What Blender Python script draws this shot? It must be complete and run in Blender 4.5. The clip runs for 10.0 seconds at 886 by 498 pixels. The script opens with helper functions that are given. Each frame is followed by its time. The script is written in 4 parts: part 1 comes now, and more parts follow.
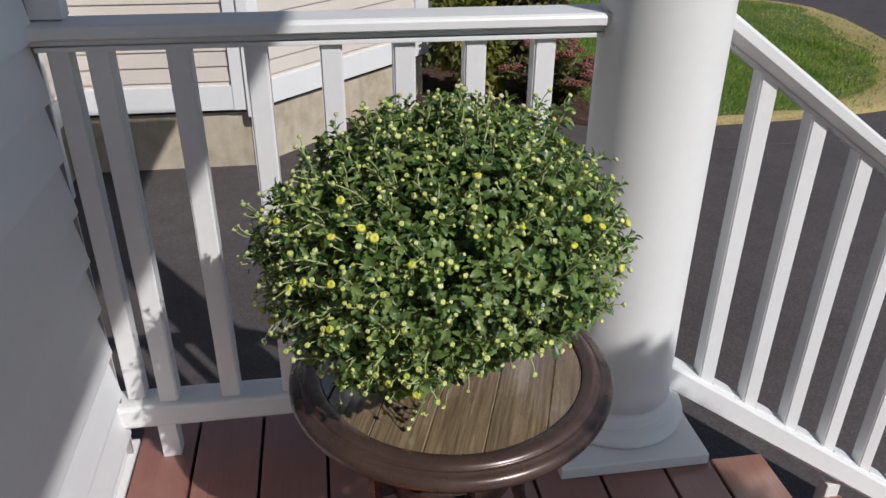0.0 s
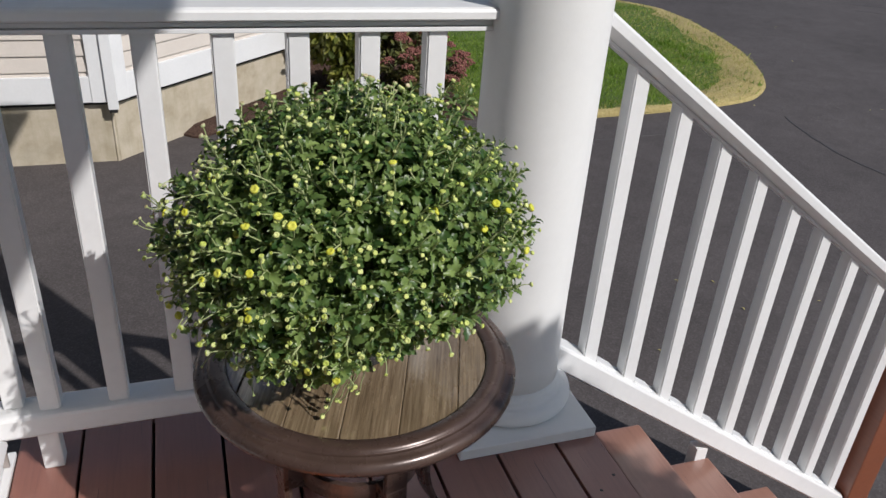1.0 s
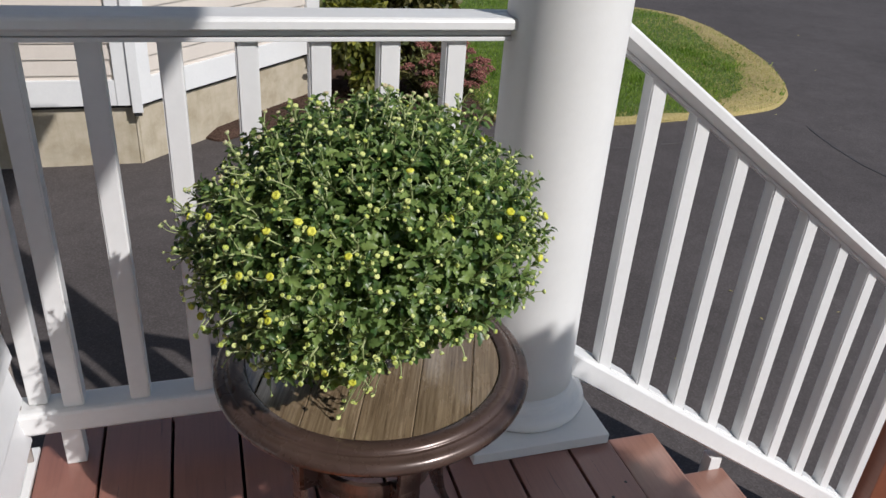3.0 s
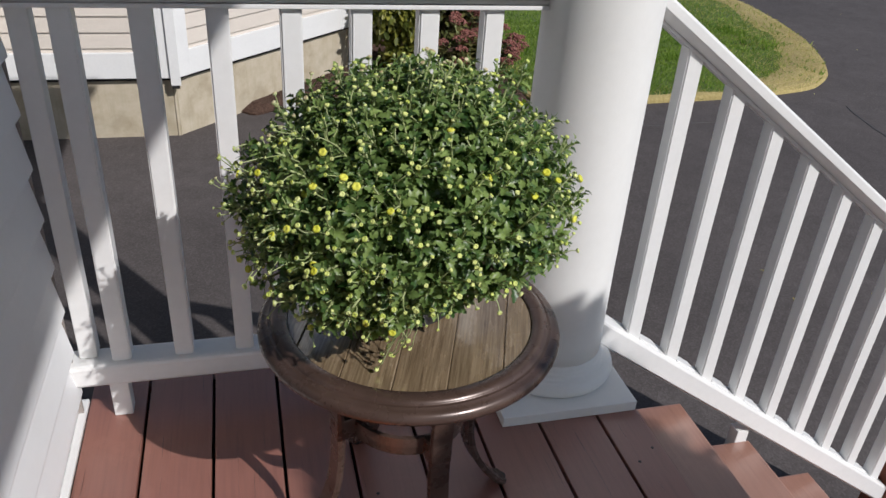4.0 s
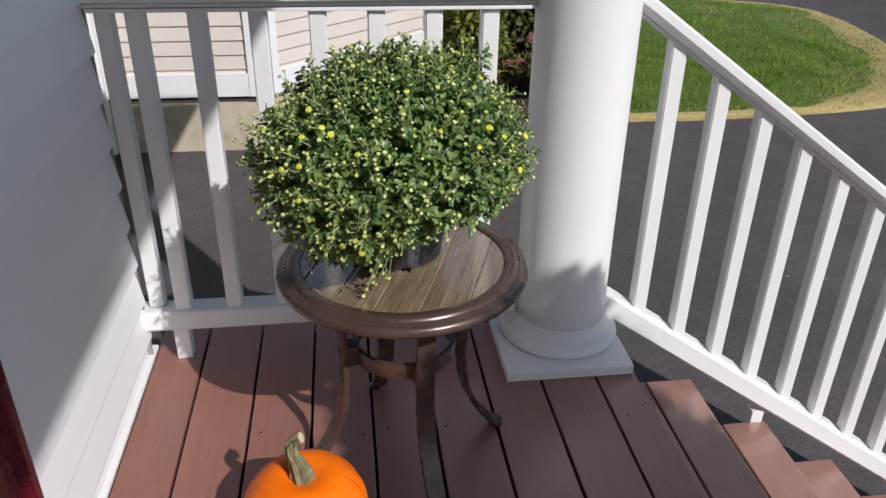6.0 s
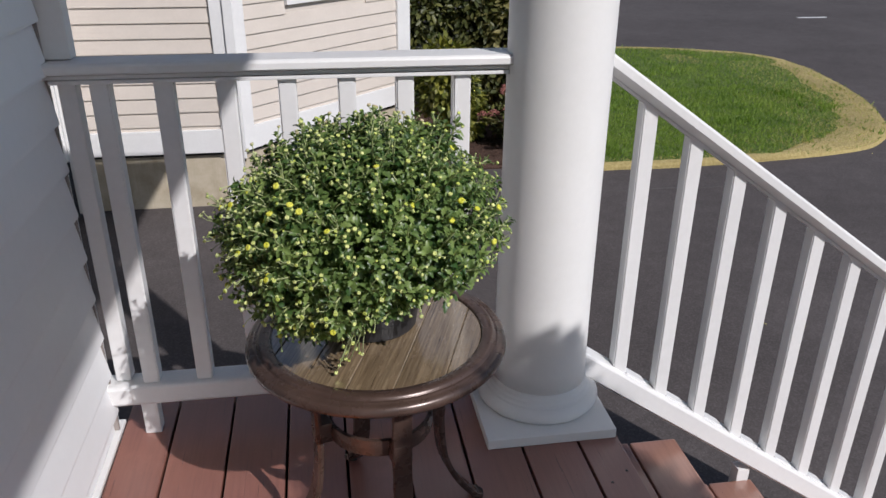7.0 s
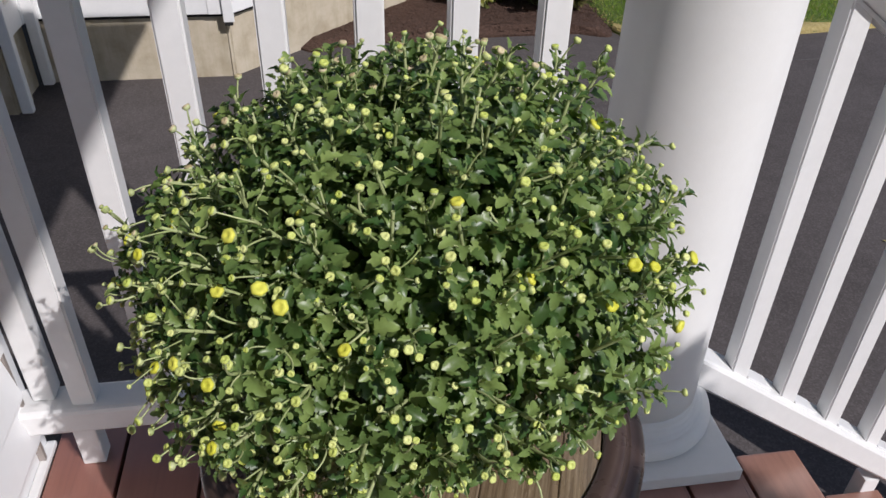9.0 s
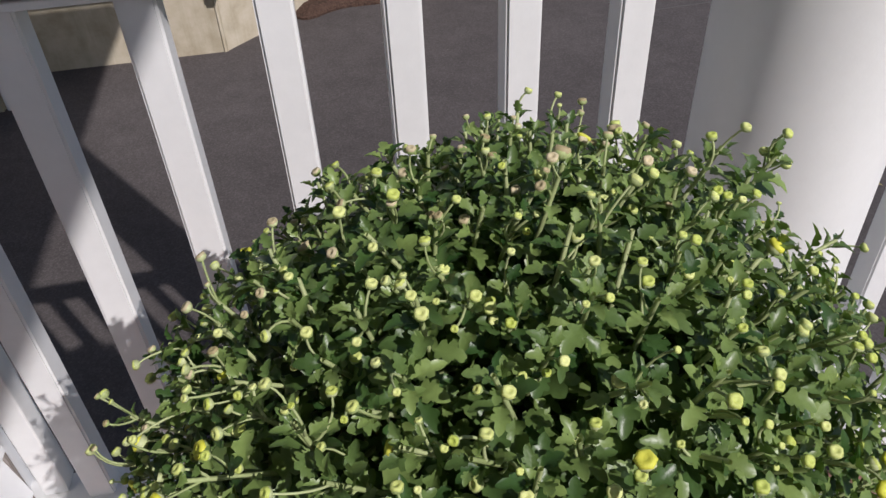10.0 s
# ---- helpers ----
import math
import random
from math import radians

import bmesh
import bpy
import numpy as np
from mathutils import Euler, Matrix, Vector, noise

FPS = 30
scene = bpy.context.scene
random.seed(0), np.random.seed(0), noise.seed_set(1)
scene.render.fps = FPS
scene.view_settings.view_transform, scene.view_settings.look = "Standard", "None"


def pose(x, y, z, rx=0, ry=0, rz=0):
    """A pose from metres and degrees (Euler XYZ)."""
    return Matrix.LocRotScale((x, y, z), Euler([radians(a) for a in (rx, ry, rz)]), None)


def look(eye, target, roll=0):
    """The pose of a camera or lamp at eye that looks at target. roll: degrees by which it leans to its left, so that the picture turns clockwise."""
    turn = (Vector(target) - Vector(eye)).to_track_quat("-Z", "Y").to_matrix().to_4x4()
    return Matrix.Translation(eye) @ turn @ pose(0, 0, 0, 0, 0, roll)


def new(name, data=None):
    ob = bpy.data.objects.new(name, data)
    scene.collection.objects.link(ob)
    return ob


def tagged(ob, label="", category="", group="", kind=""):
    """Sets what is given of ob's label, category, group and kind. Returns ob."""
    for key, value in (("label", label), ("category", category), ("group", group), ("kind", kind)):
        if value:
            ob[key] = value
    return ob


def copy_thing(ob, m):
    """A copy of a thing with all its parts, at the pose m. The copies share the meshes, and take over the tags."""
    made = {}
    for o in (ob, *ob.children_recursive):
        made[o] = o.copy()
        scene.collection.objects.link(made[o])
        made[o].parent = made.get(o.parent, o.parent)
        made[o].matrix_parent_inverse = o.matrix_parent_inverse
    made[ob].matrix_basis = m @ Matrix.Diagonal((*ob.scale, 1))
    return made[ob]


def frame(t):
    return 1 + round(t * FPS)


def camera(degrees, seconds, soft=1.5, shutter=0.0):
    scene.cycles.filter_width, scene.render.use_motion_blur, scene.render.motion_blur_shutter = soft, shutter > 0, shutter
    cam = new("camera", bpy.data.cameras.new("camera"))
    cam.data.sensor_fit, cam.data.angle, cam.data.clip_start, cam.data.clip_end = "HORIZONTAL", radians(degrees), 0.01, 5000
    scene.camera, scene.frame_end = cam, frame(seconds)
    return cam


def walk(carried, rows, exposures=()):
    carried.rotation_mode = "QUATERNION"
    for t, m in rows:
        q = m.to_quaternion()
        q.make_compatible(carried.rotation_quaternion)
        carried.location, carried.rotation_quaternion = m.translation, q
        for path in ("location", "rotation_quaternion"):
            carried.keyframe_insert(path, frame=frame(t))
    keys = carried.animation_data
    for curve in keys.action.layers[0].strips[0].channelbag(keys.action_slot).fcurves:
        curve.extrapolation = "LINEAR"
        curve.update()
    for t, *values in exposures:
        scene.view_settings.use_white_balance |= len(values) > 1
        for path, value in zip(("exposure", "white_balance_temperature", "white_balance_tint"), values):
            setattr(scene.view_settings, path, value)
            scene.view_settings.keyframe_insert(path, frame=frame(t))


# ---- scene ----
cam = camera(60.0, 10.0)
PATH = [
    (0, (0.454, -1.325, 1.176), (0.728, 0.413, 0.225), 0.5),
    (0.2, (0.429, -1.335, 1.183), (0.817, 0.38, 0.228), 1.8),
    (0.5, (0.41, -1.341, 1.18), (0.937, 0.338, 0.23), 3.5),
    (1, (0.4, -1.336, 1.175), (0.999, 0.318, 0.224), 4.1),
    (1.5, (0.398, -1.341, 1.182), (1.001, 0.317, 0.24), 4.1),
    (2, (0.398, -1.346, 1.187), (0.994, 0.319, 0.253), 4.1),
    (2.2, (0.403, -1.359, 1.193), (0.983, 0.31, 0.257), 4.0),
    (3.5, (0.386, -1.352, 1.183), (0.922, 0.321, 0.227), 4.3),
    (4, (0.375, -1.396, 1.181), (0.853, 0.272, 0.187), 4.0),
    (4.5, (0.384, -1.478, 1.145), (0.765, 0.176, 0.086), 3.1),
    (5, (0.46, -1.573, 1.109), (0.735, 0.057, -0.017), 2.1),
    (5.5, (0.506, -1.662, 1.141), (0.745, 0.019, 0.085), 1.8),
    (6, (0.519, -1.693, 1.188), (0.751, 0.055, 0.244), 0.9),
    (6.2, (0.519, -1.686, 1.195), (0.755, 0.079, 0.287), 0.5),
    (7.3, (0.537, -1.591, 1.216), (0.839, 0.203, 0.385), 0.6),
    (7.5, (0.519, -1.525, 1.206), (0.816, 0.263, 0.361), 0.5),
    (8, (0.448, -1.337, 1.178), (0.736, 0.414, 0.255), 1.1),
    (8.2, (0.454, -1.258, 1.157), (0.747, 0.471, 0.195), 0.9),
    (8.5, (0.513, -1.132, 1.138), (0.793, 0.555, 0.099), 1.5),
    (8.7, (0.538, -1.058, 1.127), (0.813, 0.589, 0.025), 1.3),
    (9, (0.533, -0.985, 1.111), (0.799, 0.623, -0.048), 1.5),
    (9.2, (0.503, -0.918, 1.107), (0.769, 0.644, -0.113), 1.0),
    (9.5, (0.464, -0.836, 1.113), (0.785, 0.687, -0.143), 0.8),
    (10, (0.503, -0.75, 1.121), (0.743, 0.778, -0.147), -2.9),
]
walk(cam, [(t, look(eye, target, roll)) for t, eye, target, roll in PATH],
     [(0.0, -0.1, 6350, 10), (0.6, 0.0, 6400, 10), (4.0, 0.0, 6400, 10), (4.5, 0.04, 6350, 11), (5.0, 0.25, 6350, 12), (5.5, 0.20, 6350, 12), (6.2, 0.06, 6350, 12), (7.3, -0.04, 6350, 13), (8.5, -0.04, 6350, 13), (9.5, 0.06, 6400, 14), (10.0, 0.02, 6400, 14)])

# ---- light ----
SUN = Vector((0.548, -0.835, 0.842)).normalized()      # the way to the sun
world = bpy.data.worlds.new("sky")
scene.world = world
world.use_nodes = True
wn = world.node_tree
sky = wn.nodes.new("ShaderNodeTexSky")
sky.sky_type = "NISHITA"
sky.sun_disc = False
sky.sun_elevation = math.asin(SUN.z)
sky.sun_rotation = math.atan2(SUN.x, SUN.y)
sky.air_density, sky.dust_density, sky.ozone_density = 1.0, 0.6, 1.2
wn.links.new(sky.outputs[0], wn.nodes["Background"].inputs[0])
wn.nodes["Background"].inputs[1].default_value = 0.086
sun_data = bpy.data.lights.new("sun", "SUN")
sun_data.energy, sun_data.angle, sun_data.color = 3.85, radians(0.53), (1.0, 0.960, 0.935)
sun = new("sun", sun_data)
sun.matrix_world = look(SUN * 30, (0, 0, 0))

GROUND = -0.916


# ---- materials ----
class Nodes:
    """A small builder of node materials."""

    def __init__(self, name):
        self.mat = bpy.data.materials.new(name)
        self.mat.use_nodes = True
        self.tree = self.mat.node_tree
        self.bsdf = self.tree.nodes["Principled BSDF"]
        self.coord = self.tree.nodes.new("ShaderNodeTexCoord")

    def node(self, kind, **values):
        n = self.tree.nodes.new(kind)
        for key, value in values.items():
            n.inputs[key].default_value = value
        return n

    def link(self, a, b):
        self.tree.links.new(a, b)

    def place(self, scale=(1, 1, 1), turn=(0, 0, 0), shuffle=False):
        m = self.node("ShaderNodeMapping", Scale=scale, Rotation=turn)
        self.link(self.coord.outputs["Object"], m.inputs["Vector"])
        if shuffle:
            info = self.tree.nodes.new("ShaderNodeObjectInfo")
            mul = self.tree.nodes.new("ShaderNodeMath")
            mul.operation = "MULTIPLY"
            mul.inputs[1].default_value = 37.0
            self.link(info.outputs["Random"], mul.inputs[0])
            comb = self.tree.nodes.new("ShaderNodeCombineXYZ")
            for i in range(3):
                self.link(mul.outputs[0], comb.inputs[i])
            self.link(comb.outputs[0], m.inputs["Location"])
        return m.outputs[0]

    def noise(self, vector, scale, detail=4.0, rough=0.6):
        n = self.node("ShaderNodeTexNoise", Scale=scale, Detail=detail, Roughness=rough)
        self.link(vector, n.inputs["Vector"])
        return n.outputs["Fac"]

    def ramp(self, fac, stops):
        n = self.tree.nodes.new("ShaderNodeValToRGB")
        e = n.color_ramp.elements
        while len(e) < len(stops):
            e.new(0.5)
        for el, (pos, col) in zip(e, stops):
            el.position = pos
            el.color = (*col, 1) if len(col) == 3 else col
        self.link(fac, n.inputs[0])
        return n.outputs[0]

    def mix(self, fac, a, b, blend="MIX"):
        n = self.tree.nodes.new("ShaderNodeMix")
        n.data_type, n.blend_type = "RGBA", blend
        if isinstance(fac, float):
            n.inputs[0].default_value = fac
        else:
            self.link(fac, n.inputs[0])
        for sock, v in ((n.inputs[6], a), (n.inputs[7], b)):
            if isinstance(v, tuple):
                sock.default_value = (*v, 1)
            else:
                self.link(v, sock)
        return n.outputs[2]

    def bump(self, height, strength, distance, prior=None):
        n = self.node("ShaderNodeBump", Strength=strength, Distance=distance)
        self.link(height, n.inputs["Height"])
        if prior:
            self.link(prior, n.inputs["Normal"])
        return n.outputs[0]

    def done(self, color=None, rough=0.5, metal=0.0, normal=None, spec=0.5):
        if isinstance(color, tuple):
            self.bsdf.inputs["Base Color"].default_value = (*color, 1)
        elif color is not None:
            self.link(color, self.bsdf.inputs["Base Color"])
        if isinstance(rough, float):
            self.bsdf.inputs["Roughness"].default_value = rough
        else:
            self.link(rough, self.bsdf.inputs["Roughness"])
        self.bsdf.inputs["Metallic"].default_value = metal
        self.bsdf.inputs["Specular IOR Level"].default_value = spec
        if normal:
            self.link(normal, self.bsdf.inputs["Normal"])
        return self.mat


def grey(lo, hi):
    return ((0.25, (lo, lo, lo)), (0.75, (hi, hi, hi)))


def paint(name, color, rough=0.4, dirt=0.12, grain=0.0, along=(1, 1, 1)):
    """Painted boards: faint grime in two sizes, a soft orange-peel and, if asked, the wood's grain."""
    n = Nodes(name)
    v = n.place(shuffle=True)
    big = n.ramp(n.noise(v, 3.0), grey(1 - dirt, 1.0))
    fine = n.ramp(n.noise(v, 60.0), grey(1 - dirt * 0.5, 1.0))
    col = n.mix(1.0, n.mix(1.0, color, big, "MULTIPLY"), fine, "MULTIPLY")
    nor = n.bump(n.noise(v, 220.0, 2.0), 0.12, 0.001)
    if grain:
        nor = n.bump(n.noise(n.place(along, shuffle=True), 8.0, 6.0), grain, 0.003, nor)
    return n.done(col, n.ramp(n.noise(v, 25.0), grey(rough - 0.08, rough + 0.12)), 0, nor)


def stained_deck(name, tone):
    """Solid brown deck stain over grained wood, scuffed and split here and there."""
    n = Nodes(name)
    v = n.place((22, 1.1, 22), shuffle=True)
    w = n.place((1, 1, 1), shuffle=True)
    grain = n.noise(v, 5.0, 7.0, 0.65)
    dark = tuple(c * 0.8 for c in tone)
    light = tuple(min(1, c * 1.16) for c in tone)
    col = n.ramp(grain, ((0.2, dark), (0.48, tone), (0.85, light)))
    scuff = n.ramp(n.noise(w, 7.0, 7.0, 0.72), ((0.58, (0, 0, 0)), (0.78, (0.45, 0.45, 0.45))))
    col = n.mix(scuff, col, tuple(min(1, c * 1.45 + 0.03) for c in tone))
    blotch = n.ramp(n.noise(w, 2.2), grey(0.84, 1.1))
    col = n.mix(1.0, col, blotch, "MULTIPLY")
    split = n.ramp(n.noise(n.place((95, 1.3, 30), shuffle=True), 3.2, 2.0, 0.45), ((0.255, (0, 0, 0)), (0.285, (1, 1, 1))))
    col = n.mix(split, tuple(c * 0.3 for c in tone), col)
    nor = n.bump(split, 0.6, 0.003, n.bump(grain, 0.22, 0.0015))
    return n.done(col, n.ramp(n.noise(w, 14.0), grey(0.28, 0.44)), 0, nor, 1.0)


def asphalt_material():
    n = Nodes("worn asphalt")
    v = n.place()
    agg = n.node("ShaderNodeTexVoronoi", Scale=140.0)
    n.link(v, agg.inputs["Vector"])
    stones = n.ramp(agg.outputs["Color"], ((0.2, (0.080, 0.070, 0.068)), (0.6, (0.094, 0.083, 0.081)), (0.95, (0.118, 0.106, 0.103))))
    col = n.mix(1.0, stones, n.ramp(n.noise(v, 0.55, 5.0), grey(0.8, 1.18)), "MULTIPLY")
    col = n.mix(1.0, col, n.ramp(n.noise(v, 7.0, 6.0), grey(0.86, 1.1)), "MULTIPLY")
    pale = n.ramp(n.noise(v, 1.7, 8.0, 0.75), ((0.66, (0, 0, 0)), (0.8, (0.35, 0.35, 0.35))))
    col = n.mix(pale, col, (0.15, 0.138, 0.132))
    nor = n.bump(agg.outputs["Distance"], 0.25, 0.003, n.bump(n.noise(v, 30.0), 0.25, 0.004))
    return n.done(col, 0.88, 0, nor, 0.12)


def speckle(name, stops, scale=40.0, rough=0.9, bump=0.5, distance=0.01, broad=1.0):
    n = Nodes(name)
    v = n.place()
    f = n.noise(v, scale, 7.0, 0.7)
    col = n.mix(1.0, n.ramp(f, stops), n.ramp(n.noise(v, broad, 4.0), grey(0.75, 1.15)), "MULTIPLY")
    return n.done(col, rough, 0, n.bump(f, bump, distance), 0.3)


def stained_concrete():
    """Yellowish cast concrete with runs of dark water stain."""
    n = Nodes("foundation concrete")
    v = n.place()
    col = n.ramp(n.noise(v, 8.0, 6.0), ((0.3, (0.36, 0.305, 0.215)), (0.5, (0.455, 0.395, 0.295)), (0.75, (0.54, 0.48, 0.38))))
    runs = n.ramp(n.noise(n.place((9, 9, 0.55)), 1.6, 5.0, 0.6), ((0.52, (0, 0, 0)), (0.78, (0.38, 0.38, 0.38))))
    col = n.mix(runs, col, (0.25, 0.215, 0.125))
    col = n.mix(n.ramp(n.noise(v, 2.2, 3.0), ((0.5, (0, 0, 0)), (0.75, (0.4, 0.4, 0.4)))), col, (0.58, 0.54, 0.45))
    return n.done(col, 0.9, 0, n.bump(n.noise(v, 60.0, 5.0), 0.25, 0.004), 0.25)


def leafy(name, dark, light, gloss=0.45, through_light=0.25, patch=0.0):
    """Leaf tissue: each leaf a shade of its own, some light passing through."""
    n = Nodes(name)
    geo = n.tree.nodes.new("ShaderNodeNewGeometry")
    info = n.tree.nodes.new("ShaderNodeObjectInfo")
    add = n.tree.nodes.new("ShaderNodeMath")
    add.operation = "ADD"
    n.link(geo.outputs["Random Per Island"], add.inputs[0])
    n.link(info.outputs["Random"], add.inputs[1])
    frac = n.tree.nodes.new("ShaderNodeMath")
    frac.operation = "FRACT"
    n.link(add.outputs[0], frac.inputs[0])
    mid = tuple((a + b) / 2 for a, b in zip(dark, light))
    col = n.ramp(frac.outputs[0], ((0.0, dark), (0.55, mid), (1.0, light)))
    col = n.mix(1.0, col, n.ramp(n.noise(n.place(), 90.0), grey(0.75, 1.15)), "MULTIPLY")
    if patch:
        col = n.mix(1.0, col, n.ramp(n.noise(n.place(), patch, 5.0, 0.65), ((0.30, (0.55, 0.66, 0.50)), (0.50, (0.95, 1.0, 0.9)), (0.72, (1.35, 1.22, 1.25)))), "MULTIPLY")
    n.done(col, gloss, 0, n.bump(n.noise(n.place(), 160.0), 0.2, 0.002), 0.45)
    tr = n.tree.nodes.new("ShaderNodeBsdfTranslucent")
    n.link(n.mix(1.0, col, (1.0, 1.15, 0.5), "MULTIPLY"), tr.inputs["Color"])
    mixer = n.tree.nodes.new("ShaderNodeMixShader")
    mixer.inputs[0].default_value = through_light
    out = n.tree.nodes["Material Output"]
    n.link(n.bsdf.outputs[0], mixer.inputs[1])
    n.link(tr.outputs[0], mixer.inputs[2])
    n.link(mixer.outputs[0], out.inputs["Surface"])
    return n.mat


def bronze_material():
    n = Nodes("bronze brown powder coat")
    v = n.place()
    col = n.ramp(n.noise(v, 14.0, 5.0), ((0.3, (0.062, 0.039, 0.031)), (0.7, (0.102, 0.065, 0.052))))
    nor = n.bump(n.noise(v, 420.0, 2.0), 0.15, 0.0006)
    return n.done(col, n.ramp(n.noise(v, 30.0), grey(0.22, 0.34)), 0.22, nor, 0.55)


def weathered_slat():
    """Imitation barn wood: fine wavy grey-brown grain."""
    n = Nodes("weathered wood slat")
    v = n.place((85, 2.0, 20), shuffle=True)
    warp = n.place((9, 2.0, 9), shuffle=True)
    g = n.noise(v, 3.6, 8.0, 0.72)
    h = n.noise(warp, 5.0, 4.0)
    col = n.ramp(g, ((0.28, (0.070, 0.045, 0.026)), (0.45, (0.185, 0.130, 0.076)), (0.60, (0.285, 0.212, 0.130)), (0.78, (0.44, 0.355, 0.245))))
    col = n.mix(1.0, col, n.ramp(h, grey(0.72, 1.15)), "MULTIPLY")
    n.bsdf.inputs["Coat Weight"].default_value = 1.0
    n.bsdf.inputs["Coat IOR"].default_value = 1.65
    n.bsdf.inputs["Coat Roughness"].default_value = 0.10
    return n.done(col, n.ramp(h, grey(0.2, 0.32)), 0, n.bump(g, 0.25, 0.001), 0.8)


def pumpkin_skin():
    n = Nodes("pumpkin skin")
    v = n.place((1, 1, 0.35))
    col = n.ramp(n.noise(v, 14.0, 6.0), ((0.3, (0.80, 0.135, 0.0005)), (0.7, (0.93, 0.19, 0.001))))
    fleck = n.ramp(n.noise(n.place(), 120.0, 3.0), ((0.68, (0, 0, 0)), (0.8, (0.25, 0.25, 0.25))))
    col = n.mix(fleck, col, (0.9, 0.30, 0.03))
    return n.done(col, n.ramp(n.noise(v, 18.0), grey(0.42, 0.52)), 0, n.bump(n.noise(n.place(), 90.0), 0.1, 0.002), 0.25)


def stem_material():
    n = Nodes("dry pumpkin stem")
    v = n.place((70, 70, 6))
    g = n.noise(v, 3.0, 5.0)
    col = n.ramp(g, ((0.3, (0.055, 0.062, 0.028)), (0.5, (0.17, 0.155, 0.075)), (0.75, (0.38, 0.32, 0.19))))
    return n.done(col, 0.75, 0, n.bump(g, 0.7, 0.004))


WHITE = paint("white painted trim", (0.80, 0.80, 0.79), 0.38, 0.10)
COLUMN_WHITE = paint("white column paint", (0.80, 0.80, 0.78), 0.45, 0.06)
VINYL = paint("white lap siding", (0.87, 0.88, 0.89), 0.45, 0.05)
BEIGE = paint("beige clapboard paint", (0.68, 0.615, 0.545), 0.5, 0.12)
DECK = stained_deck("brown deck stain", (0.262, 0.116, 0.088))
TREAD = stained_deck("scuffed red brown stair stain", (0.30, 0.158, 0.118))
ASPHALT = asphalt_material()
CONCRETE = stained_concrete()
MULCH = speckle("brown bark mulch", ((0.3, (0.035, 0.020, 0.014)), (0.55, (0.10, 0.058, 0.042)), (0.8, (0.19, 0.12, 0.09))), 55.0, 0.95, 1.0, 0.02)
SOIL_GRASS = speckle("lawn soil and thatch", ((0.3, (0.070, 0.105, 0.024)), (0.6, (0.12, 0.17, 0.04)), (0.85, (0.19, 0.21, 0.07))), 30.0, 0.95, 0.8, 0.02)
THATCH = speckle("dry yellow thatch", ((0.3, (0.30, 0.24, 0.09)), (0.6, (0.46, 0.37, 0.16)), (0.85, (0.58, 0.49, 0.25))), 40.0, 0.95, 0.8, 0.02)
GRASS = leafy("green grass blade", (0.135, 0.230, 0.030), (0.350, 0.450, 0.090), 0.55, 0.4, 2.3)
STRAW = leafy("straw grass blade", (0.46, 0.37, 0.13), (0.74, 0.62, 0.29), 0.6, 0.25, 3.0)
MUM_LEAF = leafy("mum leaf", (0.036, 0.092, 0.022), (0.255, 0.350, 0.105), 0.36, 0.24)
MUM_STEM = leafy("mum stem", (0.33, 0.40, 0.16), (0.55, 0.61, 0.31), 0.5, 0.15)
CALYX = leafy("mum calyx", (0.40, 0.49, 0.18), (0.68, 0.73, 0.40), 0.5, 0.2)
BUD = leafy("green mum bud", (0.60, 0.70, 0.13), (0.86, 0.90, 0.38), 0.5, 0.2)
BLOOM = leafy("yellow mum bloom", (0.72, 0.72, 0.05), (0.86, 0.85, 0.13), 0.55, 0.15)
SHRUB = leafy("shrub leaf", (0.06, 0.085, 0.016), (0.30, 0.29, 0.05), 0.5, 0.3)
SHRUB_OLIVE = leafy("olive brown shrub leaf", (0.075, 0.078, 0.022), (0.26, 0.23, 0.085), 0.55, 0.25)
SHRUB_DARK = leafy("dark shrub leaf", (0.036, 0.050, 0.014), (0.145, 0.150, 0.042), 0.5, 0.2)
SEDUM = leafy("dusky pink flower head", (0.17, 0.050, 0.042), (0.38, 0.165, 0.130), 0.7, 0.1)
DRY_BUD = leafy("fading tan bud", (0.42, 0.34, 0.17), (0.74, 0.64, 0.42), 0.6, 0.15)
BARK = speckle("bark", ((0.3, (0.07, 0.05, 0.035)), (0.7, (0.17, 0.13, 0.09))), 30.0, 0.9, 0.9, 0.01)
BRONZE = bronze_material()
SLAT = weathered_slat()
PUMPKIN = pumpkin_skin()
STEM = stem_material()
CUT = speckle("pale cut stem", ((0.3, (0.42, 0.31, 0.19)), (0.7, (0.72, 0.62, 0.45))), 300.0, 0.85, 0.6, 0.002)
TAR = speckle("old tar", ((0.3, (0.056, 0.050, 0.049)), (0.7, (0.082, 0.074, 0.072))), 60.0, 0.6, 0.3, 0.002)
GRIT = speckle("pale grit", ((0.3, (0.12, 0.11, 0.105)), (0.7, (0.20, 0.185, 0.17))), 60.0, 0.9, 0.3, 0.002)
CHANNEL = paint("weathered brown channel", (0.40, 0.35, 0.32), 0.7, 0.4)
# near-black that colours shade into gaps; also serves the black feet and end cap
DARK_GAP = paint("near-black gap shade and black parts", (0.012, 0.011, 0.011), 0.7, 0.1)
POT = paint("black nursery pot plastic", (0.028, 0.028, 0.030), 0.42, 0.25)
POT_SOIL = speckle("potting soil", ((0.3, (0.012, 0.009, 0.007)), (0.7, (0.05, 0.035, 0.025))), 90.0, 0.95, 1.0, 0.01)
RED_DOOR = paint("dark red door paint", (0.115, 0.008, 0.018), 0.22, 0.08)
NEWEL = stained_deck("red brown post stain", (0.20, 0.062, 0.028))
METAL_DARK = paint("dark screw head", (0.03, 0.028, 0.027), 0.45, 0.2)
